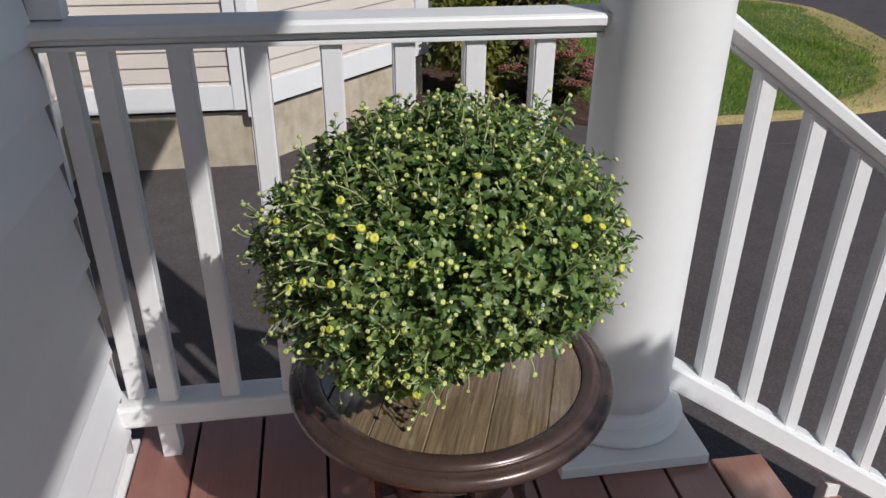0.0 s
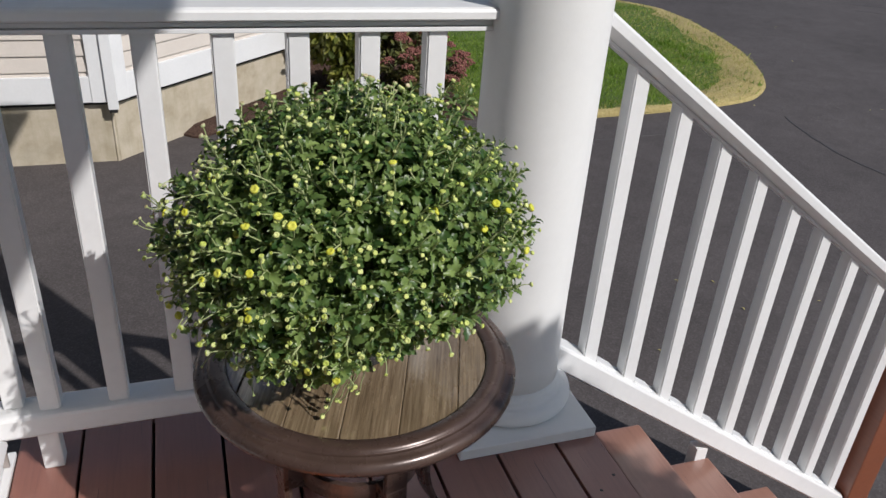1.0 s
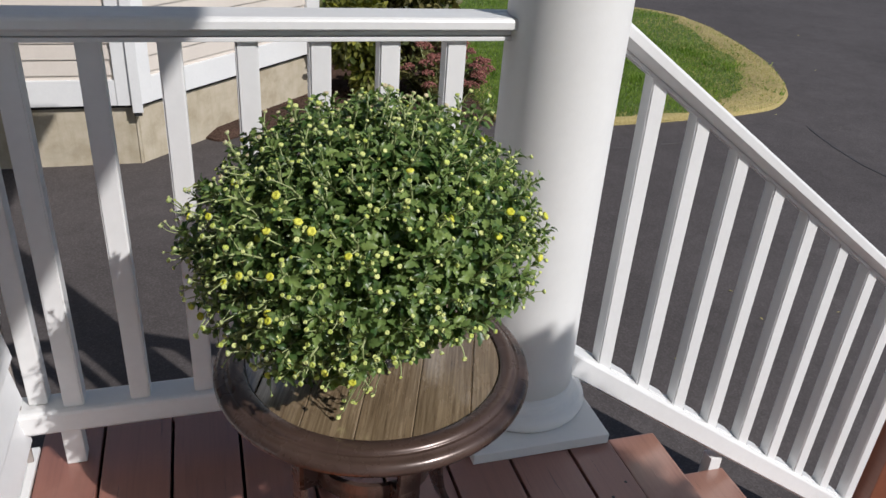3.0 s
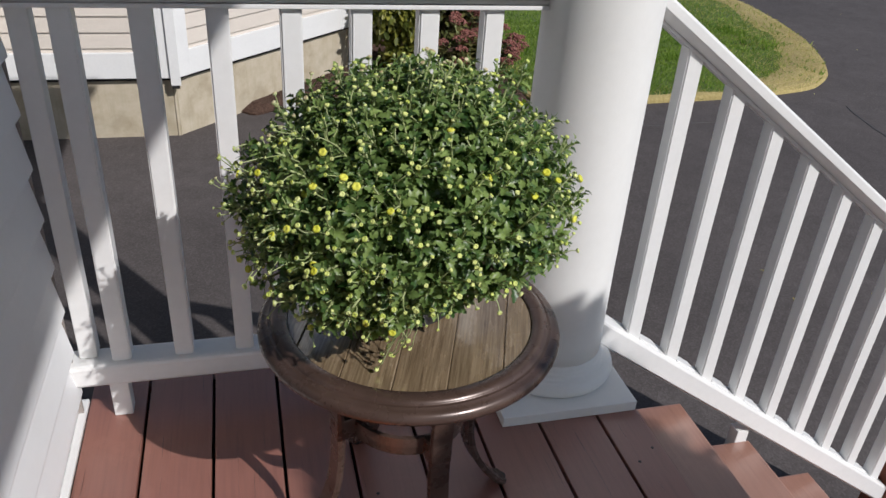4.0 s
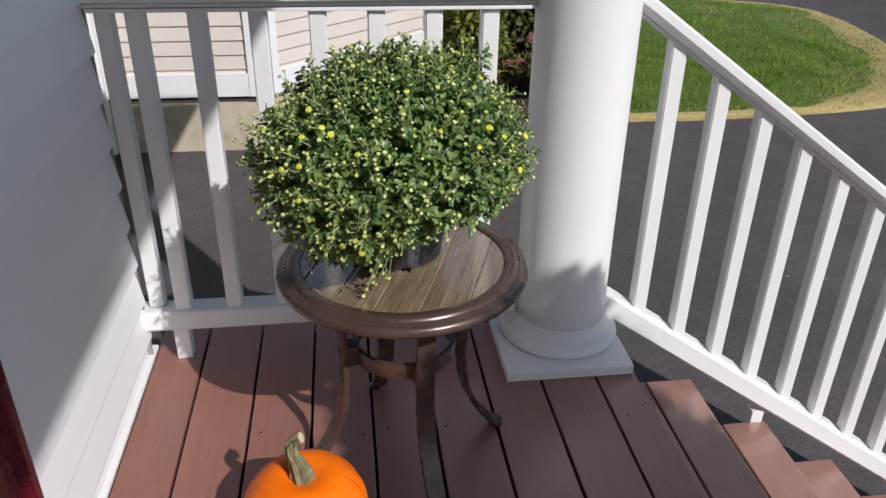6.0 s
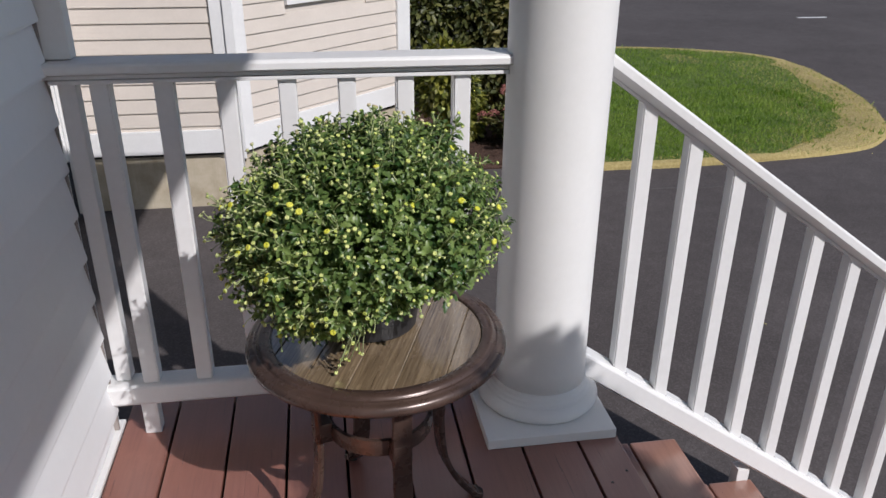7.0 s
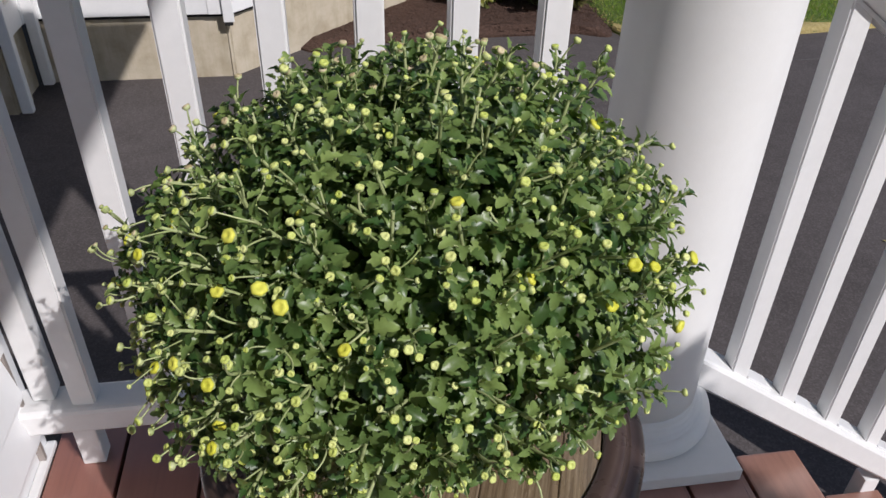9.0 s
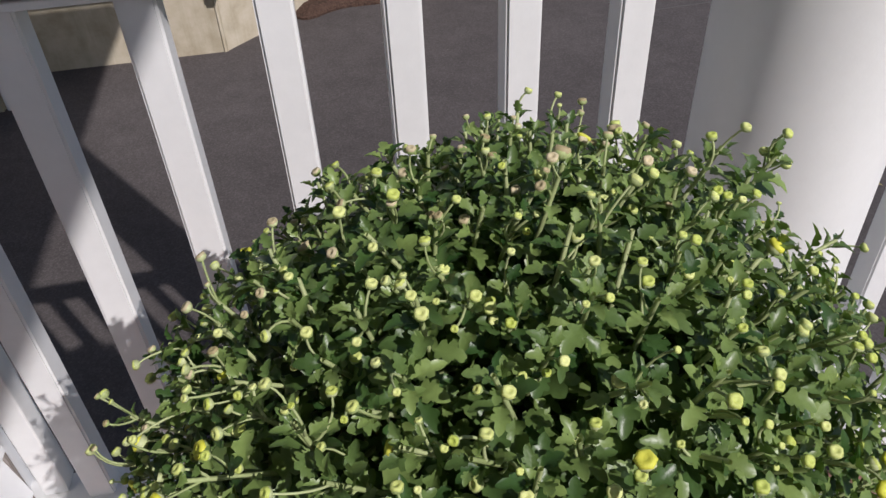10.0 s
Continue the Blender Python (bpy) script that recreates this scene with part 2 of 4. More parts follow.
SHINGLE = speckle("roof shingle", ((0.3, (0.06, 0.06, 0.06)), (0.7, (0.13, 0.125, 0.12))), 60.0, 0.9, 0.6, 0.01)
n_glass = Nodes("window glass")
n_glass.bsdf.inputs["Transmission Weight"].default_value = 1.0
GLASS = n_glass.done((0.9, 0.93, 0.93), 0.03, 0, None, 0.5)


# ---- builders ----
def mesh_of(bm, name, material, smooth=False, materials=()):
    bm.normal_update()
    data = bpy.data.meshes.new(name)
    bm.to_mesh(data)
    bm.free()
    for m in (material, *materials):
        data.materials.append(m)
    if smooth:
        data.shade_smooth()
    return data


def part(name, bm, material, parent, label="", smooth=False, m=None):
    ob = new(name, mesh_of(bm, name, material, smooth))
    ob.parent = parent
    if m is not None:
        ob.matrix_basis = m
    if label:
        tagged(ob, label)
    return ob


def piece(name, data, parent, m):
    """One more object on a shared mesh."""
    ob = new(name, data)
    ob.parent = parent
    ob.matrix_basis = m
    return ob


def thing(name, label, category, at=None, group="", kind=""):
    ob = new(name)
    ob.empty_display_size = 0.05
    if at is not None:
        ob.matrix_basis = at
    return tagged(ob, label, category, group, kind)


def box(lo, hi, bevel=0.0, bm=None, segments=2):
    """A box between two corners, its edges eased by bevel metres."""
    own = bmesh.new()
    c = [(a + b) / 2 for a, b in zip(lo, hi)]
    s = [abs(b - a) for a, b in zip(lo, hi)]
    bmesh.ops.create_cube(own, size=1, matrix=Matrix.LocRotScale(c, None, s))
    if bevel:
        bmesh.ops.bevel(own, geom=own.edges[:], offset=bevel, segments=segments, profile=0.6, affect="EDGES")
    if bm is None:
        return own
    join(bm, own)
    return bm


def join(bm, other, m=None):
    if m is not None:
        bmesh.ops.transform(other, matrix=m, verts=other.verts)
    table = {v: bm.verts.new(v.co) for v in other.verts}
    for f in other.faces:
        bm.faces.new([table[v] for v in f.verts])
    other.free()
    return bm


def lathe(profile, steps=64, bm=None, closed=False):
    """Spin (radius, height) pairs round z."""
    bm = bm or bmesh.new()
    rings = []
    for r, z in profile:
        if r < 1e-6:
            rings.append([bm.verts.new((0, 0, z))])
        else:
            rings.append([bm.verts.new((r * math.cos(2 * math.pi * i / steps), r * math.sin(2 * math.pi * i / steps), z)) for i in range(steps)])
    pairs = list(zip(rings, rings[1:])) + ([(rings[-1], rings[0])] if closed else [])
    for a, b in pairs:
        for i in range(steps):
            j = (i + 1) % steps
            if len(a) == 1 and len(b) == 1:
                continue
            if len(a) == 1:
                bm.faces.new((a[0], b[j], b[i]))
            elif len(b) == 1:
                bm.faces.new((a[i], a[j], b[0]))
            else:
                bm.faces.new((a[i], a[j], b[j], b[i]))
    bmesh.ops.recalc_face_normals(bm, faces=bm.faces[:])
    return bm


def sweep(path, section, bm=None, side=None):
    """Carry a closed section (pairs across, out) along a path of points; side: the direction of the section's first axis."""
    bm = bm or bmesh.new()
    rings = []
    pts = [Vector(p) for p in path]
    for i, p in enumerate(pts):
        d = (pts[min(i + 1, len(pts) - 1)] - pts[max(i - 1, 0)]).normalized()
        a = Vector(side) if side is not None else (d.orthogonal() if abs(d.z) > 0.99 else d.cross(Vector((0, 0, 1))))
        a = (a - d * a.dot(d)).normalized()
        b = d.cross(a)
        sec = section(i / (len(pts) - 1)) if callable(section) else section
        rings.append([bm.verts.new(p + a * u + b * v) for u, v in sec])
    n = len(rings[0])
    for r, s in zip(rings, rings[1:]):
        for i in range(n):
            bm.faces.new((r[i], r[(i + 1) % n], s[(i + 1) % n], s[i]))
    bm.faces.new(rings[0][::-1])
    bm.faces.new(rings[-1])
    bmesh.ops.recalc_face_normals(bm, faces=bm.faces[:])
    return bm


def circle(r, n=8):
    return [(r * math.cos(2 * math.pi * i / n), r * math.sin(2 * math.pi * i / n)) for i in range(n)]


def scatter(name, template, frames, material, parent=None, smooth=True):
    """Many copies of one small shape (vertices, faces) in one mesh; frames is an array of 4x4 matrices."""
    tv, tf = template
    tv = np.array(tv, float)
    hom = np.hstack([tv, np.ones((len(tv), 1))])
    verts = np.einsum("nij,vj->nvi", frames, hom)[:, :, :3].reshape(-1, 3)
    faces = []
    k = len(tv)
    for i in range(len(frames)):
        o = i * k
        faces.extend([[a + o for a in f] for f in tf])
    data = bpy.data.meshes.new(name)
    data.from_pydata(verts.tolist(), [], faces)
    data.materials.append(material)
    if smooth:
        data.shade_smooth()
    ob = new(name, data)
    if parent:
        ob.parent = parent
    return ob


def tubes(name, paths, radii, material, parent, sides=5):
    """Many thin stalks in one mesh: paths is an array of N lines of points, radii the N thicknesses."""
    p = np.array(paths, float)
    n, k, _ = p.shape
    way = np.gradient(p, axis=1)
    way /= np.linalg.norm(way, axis=2, keepdims=True) + 1e-9
    ref = np.cross(way[:, :1], np.array([0.31, 0.87, 0.38]))
    a = np.cross(way, np.cross(ref, way))
    a /= np.linalg.norm(a, axis=2, keepdims=True) + 1e-9
    b = np.cross(way, a)
    rad = np.array(radii, float)[:, None, None, None] * np.linspace(1.15, 0.85, k)[None, :, None, None]
    turn = 2 * np.pi * np.arange(sides) / sides
    ring = p[:, :, None] + rad * (a[:, :, None] * np.cos(turn)[None, None, :, None] + b[:, :, None] * np.sin(turn)[None, None, :, None])
    faces = []
    for i in range(n):
        for j in range(k - 1):
            o = (i * k + j) * sides
            faces += [(o + c, o + (c + 1) % sides, o + sides + (c + 1) % sides, o + sides + c) for c in range(sides)]
    data = bpy.data.meshes.new(name)
    data.from_pydata(ring.reshape(-1, 3).tolist(), [], faces)
    data.materials.append(material)
    data.shade_smooth()
    ob = new(name, data)
    ob.parent = parent
    return ob


def template_mesh(name, template, material, smooth=True):
    data = bpy.data.meshes.new(name)
    data.from_pydata([tuple(v) for v in template[0]], [], template[1])
    data.materials.append(material)
    if smooth:
        data.shade_smooth()
    return data


def two_tone(name, a, material_a, b, material_b):
    """One small mesh of two shapes, each with its own material."""
    data = template_mesh(name, (list(a[0]) + list(b[0]), list(a[1]) + [tuple(i + len(a[0]) for i in f) for f in b[1]]), material_a)
    data.materials.append(material_b)
    for i, face in enumerate(data.polygons):
        face.material_index = 1 if i >= len(a[1]) else 0
    return data


def aim(position, forward, up, size):
    """A 4x4 whose x axis looks forward and whose z axis leans to up."""
    x = np.array(forward, float)
    x /= np.linalg.norm(x) + 1e-9
    z = np.array(up, float)
    z -= x * (z @ x)
    if np.linalg.norm(z) < 1e-4:
        z = np.cross(x, (0.3, 0.5, 0.8))
    z /= np.linalg.norm(z)
    y = np.cross(z, x)
    m = np.eye(4)
    s = size if hasattr(size, "__len__") else (size,) * 3
    m[:3, 0], m[:3, 1], m[:3, 2], m[:3, 3] = x * s[0], y * s[1], z * s[2], position
    return m


# ---- setting: ground, drive, lawn island, bed ----
def ground_sheet():
    bm = bmesh.new()
    bmesh.ops.create_grid(bm, x_segments=60, y_segments=60, size=300, matrix=Matrix.Translation((4, 20, GROUND)))
    ob = new("ground", mesh_of(bm, "ground", ASPHALT))
    tagged(ob, "dark grey worn asphalt driveway with faint pale patches", "driveway", kind="structure")


def tar_line(points, width, label):
    """A crack sealed with tar, or a dark drip: a thin uneven ribbon on the asphalt."""
    bm = bmesh.new()
    pts = []
    for (ax, ay), (bx, by) in zip(points, points[1:]):
        for i in range(10):
            u = i / 10
            pts.append(Vector((ax + (bx - ax) * u, ay + (by - ay) * u, 0)))
    rows = []
    for i, q in enumerate(pts):
        way = (pts[min(i + 1, len(pts) - 1)] - pts[max(i - 1, 0)]).normalized()
        side = Vector((-way.y, way.x, 0))
        q = q + side * 0.03 * noise.noise(q * 3.3)
        w = width * (0.6 + 0.6 * noise.noise(q * 6.0)) * min(1.0, 0.2 + 4 * min(i, len(pts) - 1 - i) / len(pts))
        rows.append([bm.verts.new((q.x + side.x * k * w, q.y + side.y * k * w, GROUND + z)) for k, z in ((-1, 0.001), (-0.6, 0.004), (0.6, 0.004), (1, 0.001))])
    for a, b in zip(rows, rows[1:]):
        for j in range(3):
            bm.faces.new((a[j], a[j + 1], b[j + 1], b[j]))
    bmesh.ops.recalc_face_normals(bm, faces=bm.faces[:])
    tagged(new("tar_seam", mesh_of(bm, "tar_seam", TAR)), label, "tar seam", kind="structure")


def drive_details():
    tar_line([(5.62, 4.10), (5.50, 3.76), (5.44, 3.4), (5.41, 2.95), (5.48, 2.4)], 0.022, "dark sealed crack wandering across the asphalt")
    tar_line([(2.5, 3.79), (3.2, 3.83), (3.7, 3.81), (4.3, 3.86)], 0.012, "thin dark seam in the asphalt beside the lawn")
    tar_line([(11.1, 9.14), (11.35, 9.08), (11.65, 8.78)], 0.03, "short dark tar mark on the asphalt")
    tar_line([(10.75, 8.62), (10.95, 8.54), (11.12, 8.30)], 0.03, "short dark tar mark on the asphalt")
    line = box((9.95, 12.69, GROUND + 0.0005), (10.55, 12.78, GROUND + 0.004))
    tagged(new("road_marking", mesh_of(line, "road_marking", WHITE)), "faded white paint mark on the asphalt", "road marking", kind="structure")
    rng = random.Random(14)
    chips = []
    for _ in range(220):
        x, y = rng.gauss(6.0, 0.32), rng.gauss(4.35, 0.30)
        if x - 0.55 * (y - 4.4) > 5.72:
            chips.append(aim((x, y, GROUND + 0.001), (rng.uniform(-1, 1), rng.uniform(-1, 1), 0), (0, 0, 1), rng.uniform(0.006, 0.022)))
    for _ in range(160):
        chips.append(aim((rng.uniform(1.0, 9.0), rng.uniform(0.8, 4.2), GROUND + 0.001), (rng.uniform(-1, 1), rng.uniform(-1, 1), 0), (0, 0, 1), rng.uniform(0.004, 0.010)))
    tagged(scatter("grit", CHIP, np.array(chips), GRIT, None, False), "pale grit and dust on the asphalt", "grit", kind="stuff")
    leaf = template_mesh("fallen_leaf", OVAL_SHAPE, STRAW)
    for x, y in ((5.52, 4.43), (7.19, 5.88), (6.66, 4.17), (6.79, 4.15), (2.87, 1.7), (3.07, 1.65), (3.55, 1.33), (3.62, 1.35), (2.41, 1.14), (3.07, 1.37), (8.34, 7.58), (6.39, 10.23)):
        ob = new("fallen_leaf", leaf)
        ob.matrix_basis = Matrix(aim((x, y, GROUND + 0.006), (rng.uniform(-1, 1), rng.uniform(-1, 1), 0), (0.2, 0.1, 1), rng.uniform(0.02, 0.036)).tolist())
        tagged(ob, "small dry yellow leaf lying on the asphalt", "leaf", "fallen leaves")


LAWN_EDGE = [(2.71, 4.52), (3.16, 4.32), (3.94, 4.33), (4.63, 4.39), (5.22, 4.49), (5.66, 4.64), (6.06, 4.98), (6.35, 5.39), (6.62, 5.93), (6.85, 6.57), (7.04, 7.36), (7.15, 8.05), (7.11, 8.64), (6.85, 9.08), (6.35, 9.42), (5.52, 9.72), (4.34, 9.92), (2.47, 10.01), (0.5, 10.01), (-0.49, 9.92), (-0.49, 7.06), (1.58, 7.06), (2.57, 6.08)]
BED_EDGE = [(0.36, 4.36), (0.7, 4.42), (1.19, 4.44), (1.78, 4.48), (2.37, 4.50), (2.71, 4.52), (2.58, 6.08), (1.6, 7.06), (-0.44, 7.06), (0.01, 5.49)]


def rounded_outline(edge, n=6):
    out = []
    k = len(edge)
    for i in range(k):
        p0, p1, p2, p3 = (Vector((*edge[(i + j) % k], 0)) for j in (-1, 0, 1, 2))
        for s in range(n):
            t = s / n
            out.append(0.5 * ((2 * p1) + (p2 - p0) * t + (2 * p0 - 5 * p1 + 4 * p2 - p3) * t * t + (3 * p1 - p0 - 3 * p2 + p3) * t ** 3))
    return out


def mound(name, edge, height, material, label, category, inner=0.25):
    """A low raised bed: a sloped rim and a flat top."""
    outline = rounded_outline(edge)
    mid = sum(outline, Vector()) / len(outline)
    bm = bmesh.new()
    base = [bm.verts.new((p.x, p.y, GROUND - 0.03)) for p in outline]
    low = [bm.verts.new((p.x + 0.01 * noise.noise(p * 9), p.y + 0.015 * noise.noise(p * 7), GROUND + 0.015)) for p in outline]
    top = []
    for p in outline:
        q = p + (mid - p).normalized() * inner
        top.append(bm.verts.new((q.x, q.y, GROUND + height)))
    n = len(outline)
    for a, b in ((base, low), (low, top)):
        for i in range(n):
            bm.faces.new((a[i], a[(i + 1) % n], b[(i + 1) % n], b[i]))
    bm.faces.new(top)
    bmesh.ops.recalc_face_normals(bm, faces=bm.faces[:])
    ob = new(name, mesh_of(bm, name, material))
    return tagged(ob, label, category, kind="structure")


def inside(x, y, outline):
    c = False
    n = len(outline)
    for i in range(n):
        a, b = outline[i], outline[i - 1]
        if (a.y > y) != (b.y > y) and x < (b.x - a.x) * (y - a.y) / (b.y - a.y) + a.x:
            c = not c
    return c


def edge_distance(x, y, outline):
    p = np.array([x, y])
    pts = np.array([(q.x, q.y) for q in outline])
    return np.min(np.hypot(pts[:, 0] - x, pts[:, 1] - y))


BLADE = ([(0, -0.06, 0), (0, 0.06, 0), (0.12, 0.045, 0.5), (0.12, -0.045, 0.5), (0.42, 0, 1.0)], [(0, 1, 2, 3), (3, 2, 4)])


def dry_width(x, y):
    """How far in from the kerbless edge the turf is scorched."""
    w = 0.16 + 0.82 * max(0.0, min(1.0, (x - 4.2) / 2.0)) + 0.34 * noise.noise(Vector((x * 2.3, y * 2.3, 0)))
    w = max(w, 0.12)
    return w * (0.35 if y > 8.5 else 1.0)


def lawn():
    rng = random.Random(3)
    outline = rounded_outline(LAWN_EDGE)
    mound("lawn", LAWN_EDGE, 0.045, SOIL_GRASS, "green mown lawn island with a scorched yellow edge", "lawn", 0.12)
    green, straw = [], []
    while len(green) + len(straw) < 66000:
        x, y = rng.uniform(0.0, 7.3), rng.uniform(4.4, 10.3)
        if y > 7.0 and rng.random() < 0.45:
            continue
        if not inside(x, y, outline):
            continue
        d = edge_distance(x, y, outline)
        dry = d < dry_width(x, y) * rng.uniform(0.2, 1.75) or noise.noise(Vector((x * 0.8, y * 0.8, 4))) > 0.55
        if dry and rng.random() < (0.5 if noise.noise(Vector((x * 5.0, y * 5.0, 2))) > 0.28 else 0.06):
            dry = False
        h = rng.uniform(0.015, 0.034) if dry else rng.uniform(0.020, 0.050)
        if not dry and noise.noise(Vector((x * 2.1, y * 2.1, 9))) > 0.35:
            h *= 1.5
        a = rng.uniform(0, 6.28)
        lean = rng.uniform(0.3, 1.3) if dry else rng.uniform(0.1, 1.0)
        up = (math.cos(a) * lean, math.sin(a) * lean, 1)
        m = aim((x, y, GROUND + 0.02 + 0.025 * min(1, d / 0.15)), (math.cos(a + 1.57), math.sin(a + 1.57), 0), up, (h * 0.7, h * 1.3, h))
        (straw if dry else green).append(m)
    tagged(scatter("grass", BLADE, np.array(green), GRASS, None, False), "short green lawn grass on the island", "grass", kind="stuff")
    tagged(scatter("dry_grass", BLADE, np.array(straw), STRAW, None, False), "scorched yellow grass along the lawn edge", "dry grass", kind="stuff")
    # the bare thatch under the scorched rim
    bm = bmesh.new()
    n = len(outline)
    keep = [i for i in range(n) if outline[i].x > 2.7]
    rows = []
    mid = Vector((4.5, 7.2, 0))
    for i in keep:
        p = outline[i]
        way = (mid - p).normalized()
        w = dry_width(p.x, p.y) * 0.6
        rows.append([bm.verts.new((p.x + way.x * s * w, p.y + way.y * s * w, GROUND + z)) for s, z in ((-0.06, -0.01), (0.0, 0.027), (0.12, 0.046), (0.5, 0.058), (1.0, 0.036))])
    for a, b in zip(rows, rows[1:]):
        for j in range(4):
            bm.faces.new((a[j], a[j + 1], b[j + 1], b[j]))
    bmesh.ops.recalc_face_normals(bm, faces=bm.faces[:])
    tagged(new("lawn_edge", mesh_of(bm, "lawn_edge", THATCH)), "dry yellow thatch along the lawn edge", "lawn edge", kind="structure")


CHIP = ([(-0.5, -0.14, 0), (0.5, -0.1, 0), (0.45, 0.12, 0), (-0.42, 0.14, 0), (-0.4, 0, 0.12), (0.35, 0.02, 0.1)],
        [(0, 1, 5, 4), (1, 2, 5), (2, 3, 4, 5), (3, 0, 4)])


def bed():
    mound("ground_bed", BED_EDGE, 0.06, MULCH, "brown bark mulch bed beside the house", "mulch bed", 0.12)
    rng = random.Random(8)
    outline = rounded_outline(BED_EDGE)
    chips = []
    while len(chips) < 5000:
        x, y = rng.uniform(0.2, 2.8), rng.uniform(4.5, 6.4)
        if inside(x, y, outline):
            a = rng.uniform(0, 6.28)
            chips.append(aim((x, y, GROUND + 0.03 + 0.03 * min(1, edge_distance(x, y, outline) / 0.12)), (math.cos(a), math.sin(a), rng.uniform(-0.3, 0.3)), (rng.uniform(-.4, .4), rng.uniform(-.4, .4), 1), rng.uniform(0.02, 0.05)))
    tagged(scatter("mulch_chips", CHIP, np.array(chips), MULCH, None, False), "loose brown bark chips on the bed", "mulch", kind="stuff")


# ---- setting: the porch ----
PITCH = 0.1405
DECK_END = 0.13
DECK_NEAR = -2.75
RISE, RUN = 0.182, 0.267
FIRST = 0.182


def deck():
    floor = thing("floor", "brown stained wooden porch deck of parallel planks", "deck", kind="structure")
    edges = [0.0] + [0.125 + PITCH * k for k in range(8)] + [1.215]
    length = DECK_END - DECK_NEAR
    shared = {}
    for a, b in zip(edges, edges[1:]):
        w = round(b - a - 0.0065, 4)
        if w not in shared:
            shared[w] = mesh_of(box((-w / 2, -length / 2, -0.028), (w / 2, length / 2, 0), 0.003), "plank", DECK)
        piece("plank", shared[w], floor, pose((a + b) / 2, DECK_NEAR + length / 2, 0.0))
    # one solid block, coloured near-black for the shaded hollow below the planks
    part("joist_frame", box((0.005, DECK_NEAR, -0.26), (1.195, DECK_END - 0.03, -0.05)), DARK_GAP, floor, "solid near-black block for the shaded void under the planks")
    part("rim_board", box((1.197, DECK_NEAR, -0.2), (1.217, DECK_END, -0.0285), 0.002), DECK, floor)
    part("rim_board", box((0.0, DECK_END - 0.025, -0.2), (1.195, DECK_END - 0.003, -0.0285), 0.002), DECK, floor)
    head = mesh_of(lathe([(0, 0.0008), (0.0028, 0.0007), (0.0036, 0.0), (0.0036, -0.002)], 10), "screw", METAL_DARK)
    rng = random.Random(5)
    for a, b in zip(edges[1:], edges[2:]):
        for y in (-0.34, -0.75, -1.16):
            for x in (a + 0.028, b - 0.028):
                if rng.random() < 0.6:
                    piece("screw", head, floor, pose(x + rng.uniform(-0.006, 0.006), y + rng.uniform(-0.02, 0.02), 0.0))


def stairs():
    st = thing("stairs", "red brown stained wooden porch steps, worn at the edges", "stairs", kind="structure")
    near, far = -2.1, -0.016
    for k in range(1, 5):
        x0, z = 1.204 + RUN * (k - 1), -FIRST - RISE * (k - 1)
        for lo, hi in ((x0 - 0.02, x0 + 0.127), (x0 + 0.133, x0 + RUN + 0.0)):
            part("tread_board", box((lo, near, z - 0.034), (hi, far, z), 0.005), TREAD, st)
        part("riser", box((x0 - 0.022, near + 0.02, z - 0.002), (x0 - 0.003, far - 0.012, z + (FIRST if k == 1 else RISE) - 0.036), 0.002), DECK, st)
    x_end = 1.204 + RUN * 4
    part("riser", box((x_end - 0.022, near + 0.02, GROUND), (x_end - 0.003, far - 0.012, GROUND + RISE - 0.036), 0.002), DECK, st)
    # saw-tooth stringers
    for y in (far - 0.06, near + 0.02):
        bm = bmesh.new()
        pts = [(1.19, -0.06)]
        for k in range(1, 5):
            z = -FIRST - RISE * (k - 1) - 0.036
            pts += [(1.18 + RUN * (k - 1), z), (1.18 + RUN * k, z)]
        pts += [(1.18 + RUN * 4, GROUND), (1.9, GROUND), (1.19, -0.5)]
        loops = [[bm.verts.new((x, y + dy, z)) for x, z in pts] for dy in (0, 0.038)]
        bm.faces.new(loops[0])
        bm.faces.new(loops[1][::-1])
        for i in range(len(pts)):
            j = (i + 1) % len(pts)
            bm.faces.new((loops[0][j], loops[0][i], loops[1][i], loops[1][j]))
        bmesh.ops.recalc_face_normals(bm, faces=bm.faces[:])
        part("stringer", bm, DECK, st)


LAP = 0.102
LAP_START = 0.784


def lap_board(length, material, name="siding_board", proud=0.011):
    """One course, butt edge down: local x along, y out of the wall, z up."""
    bm = bmesh.new()
    sec = [(0, -0.0), (proud, -0.0), (proud, 0.006), (0.002, LAP + 0.004), (0, LAP + 0.004)]
    rings = [[bm.verts.new((x, y, z)) for y, z in sec] for x in (0, length)]
    for i in range(5):
        j = (i + 1) % 5
        bm.faces.new((rings[0][i], rings[0][j], rings[1][j], rings[1][i]))
    bm.faces.new(rings[0][::-1])
    bm.faces.new(rings[1])
    bmesh.ops.recalc_face_normals(bm, faces=bm.faces[:])
    return mesh_of(bm, name, material)


ROOF_X, ROOF_Z = 1.537, 2.65
# unseen upper wall height, raised to hold sky light off the shaded asphalt
UPPER_Z = 5.6
DOOR_EDGE = -0.725
WALL_END = 0.035


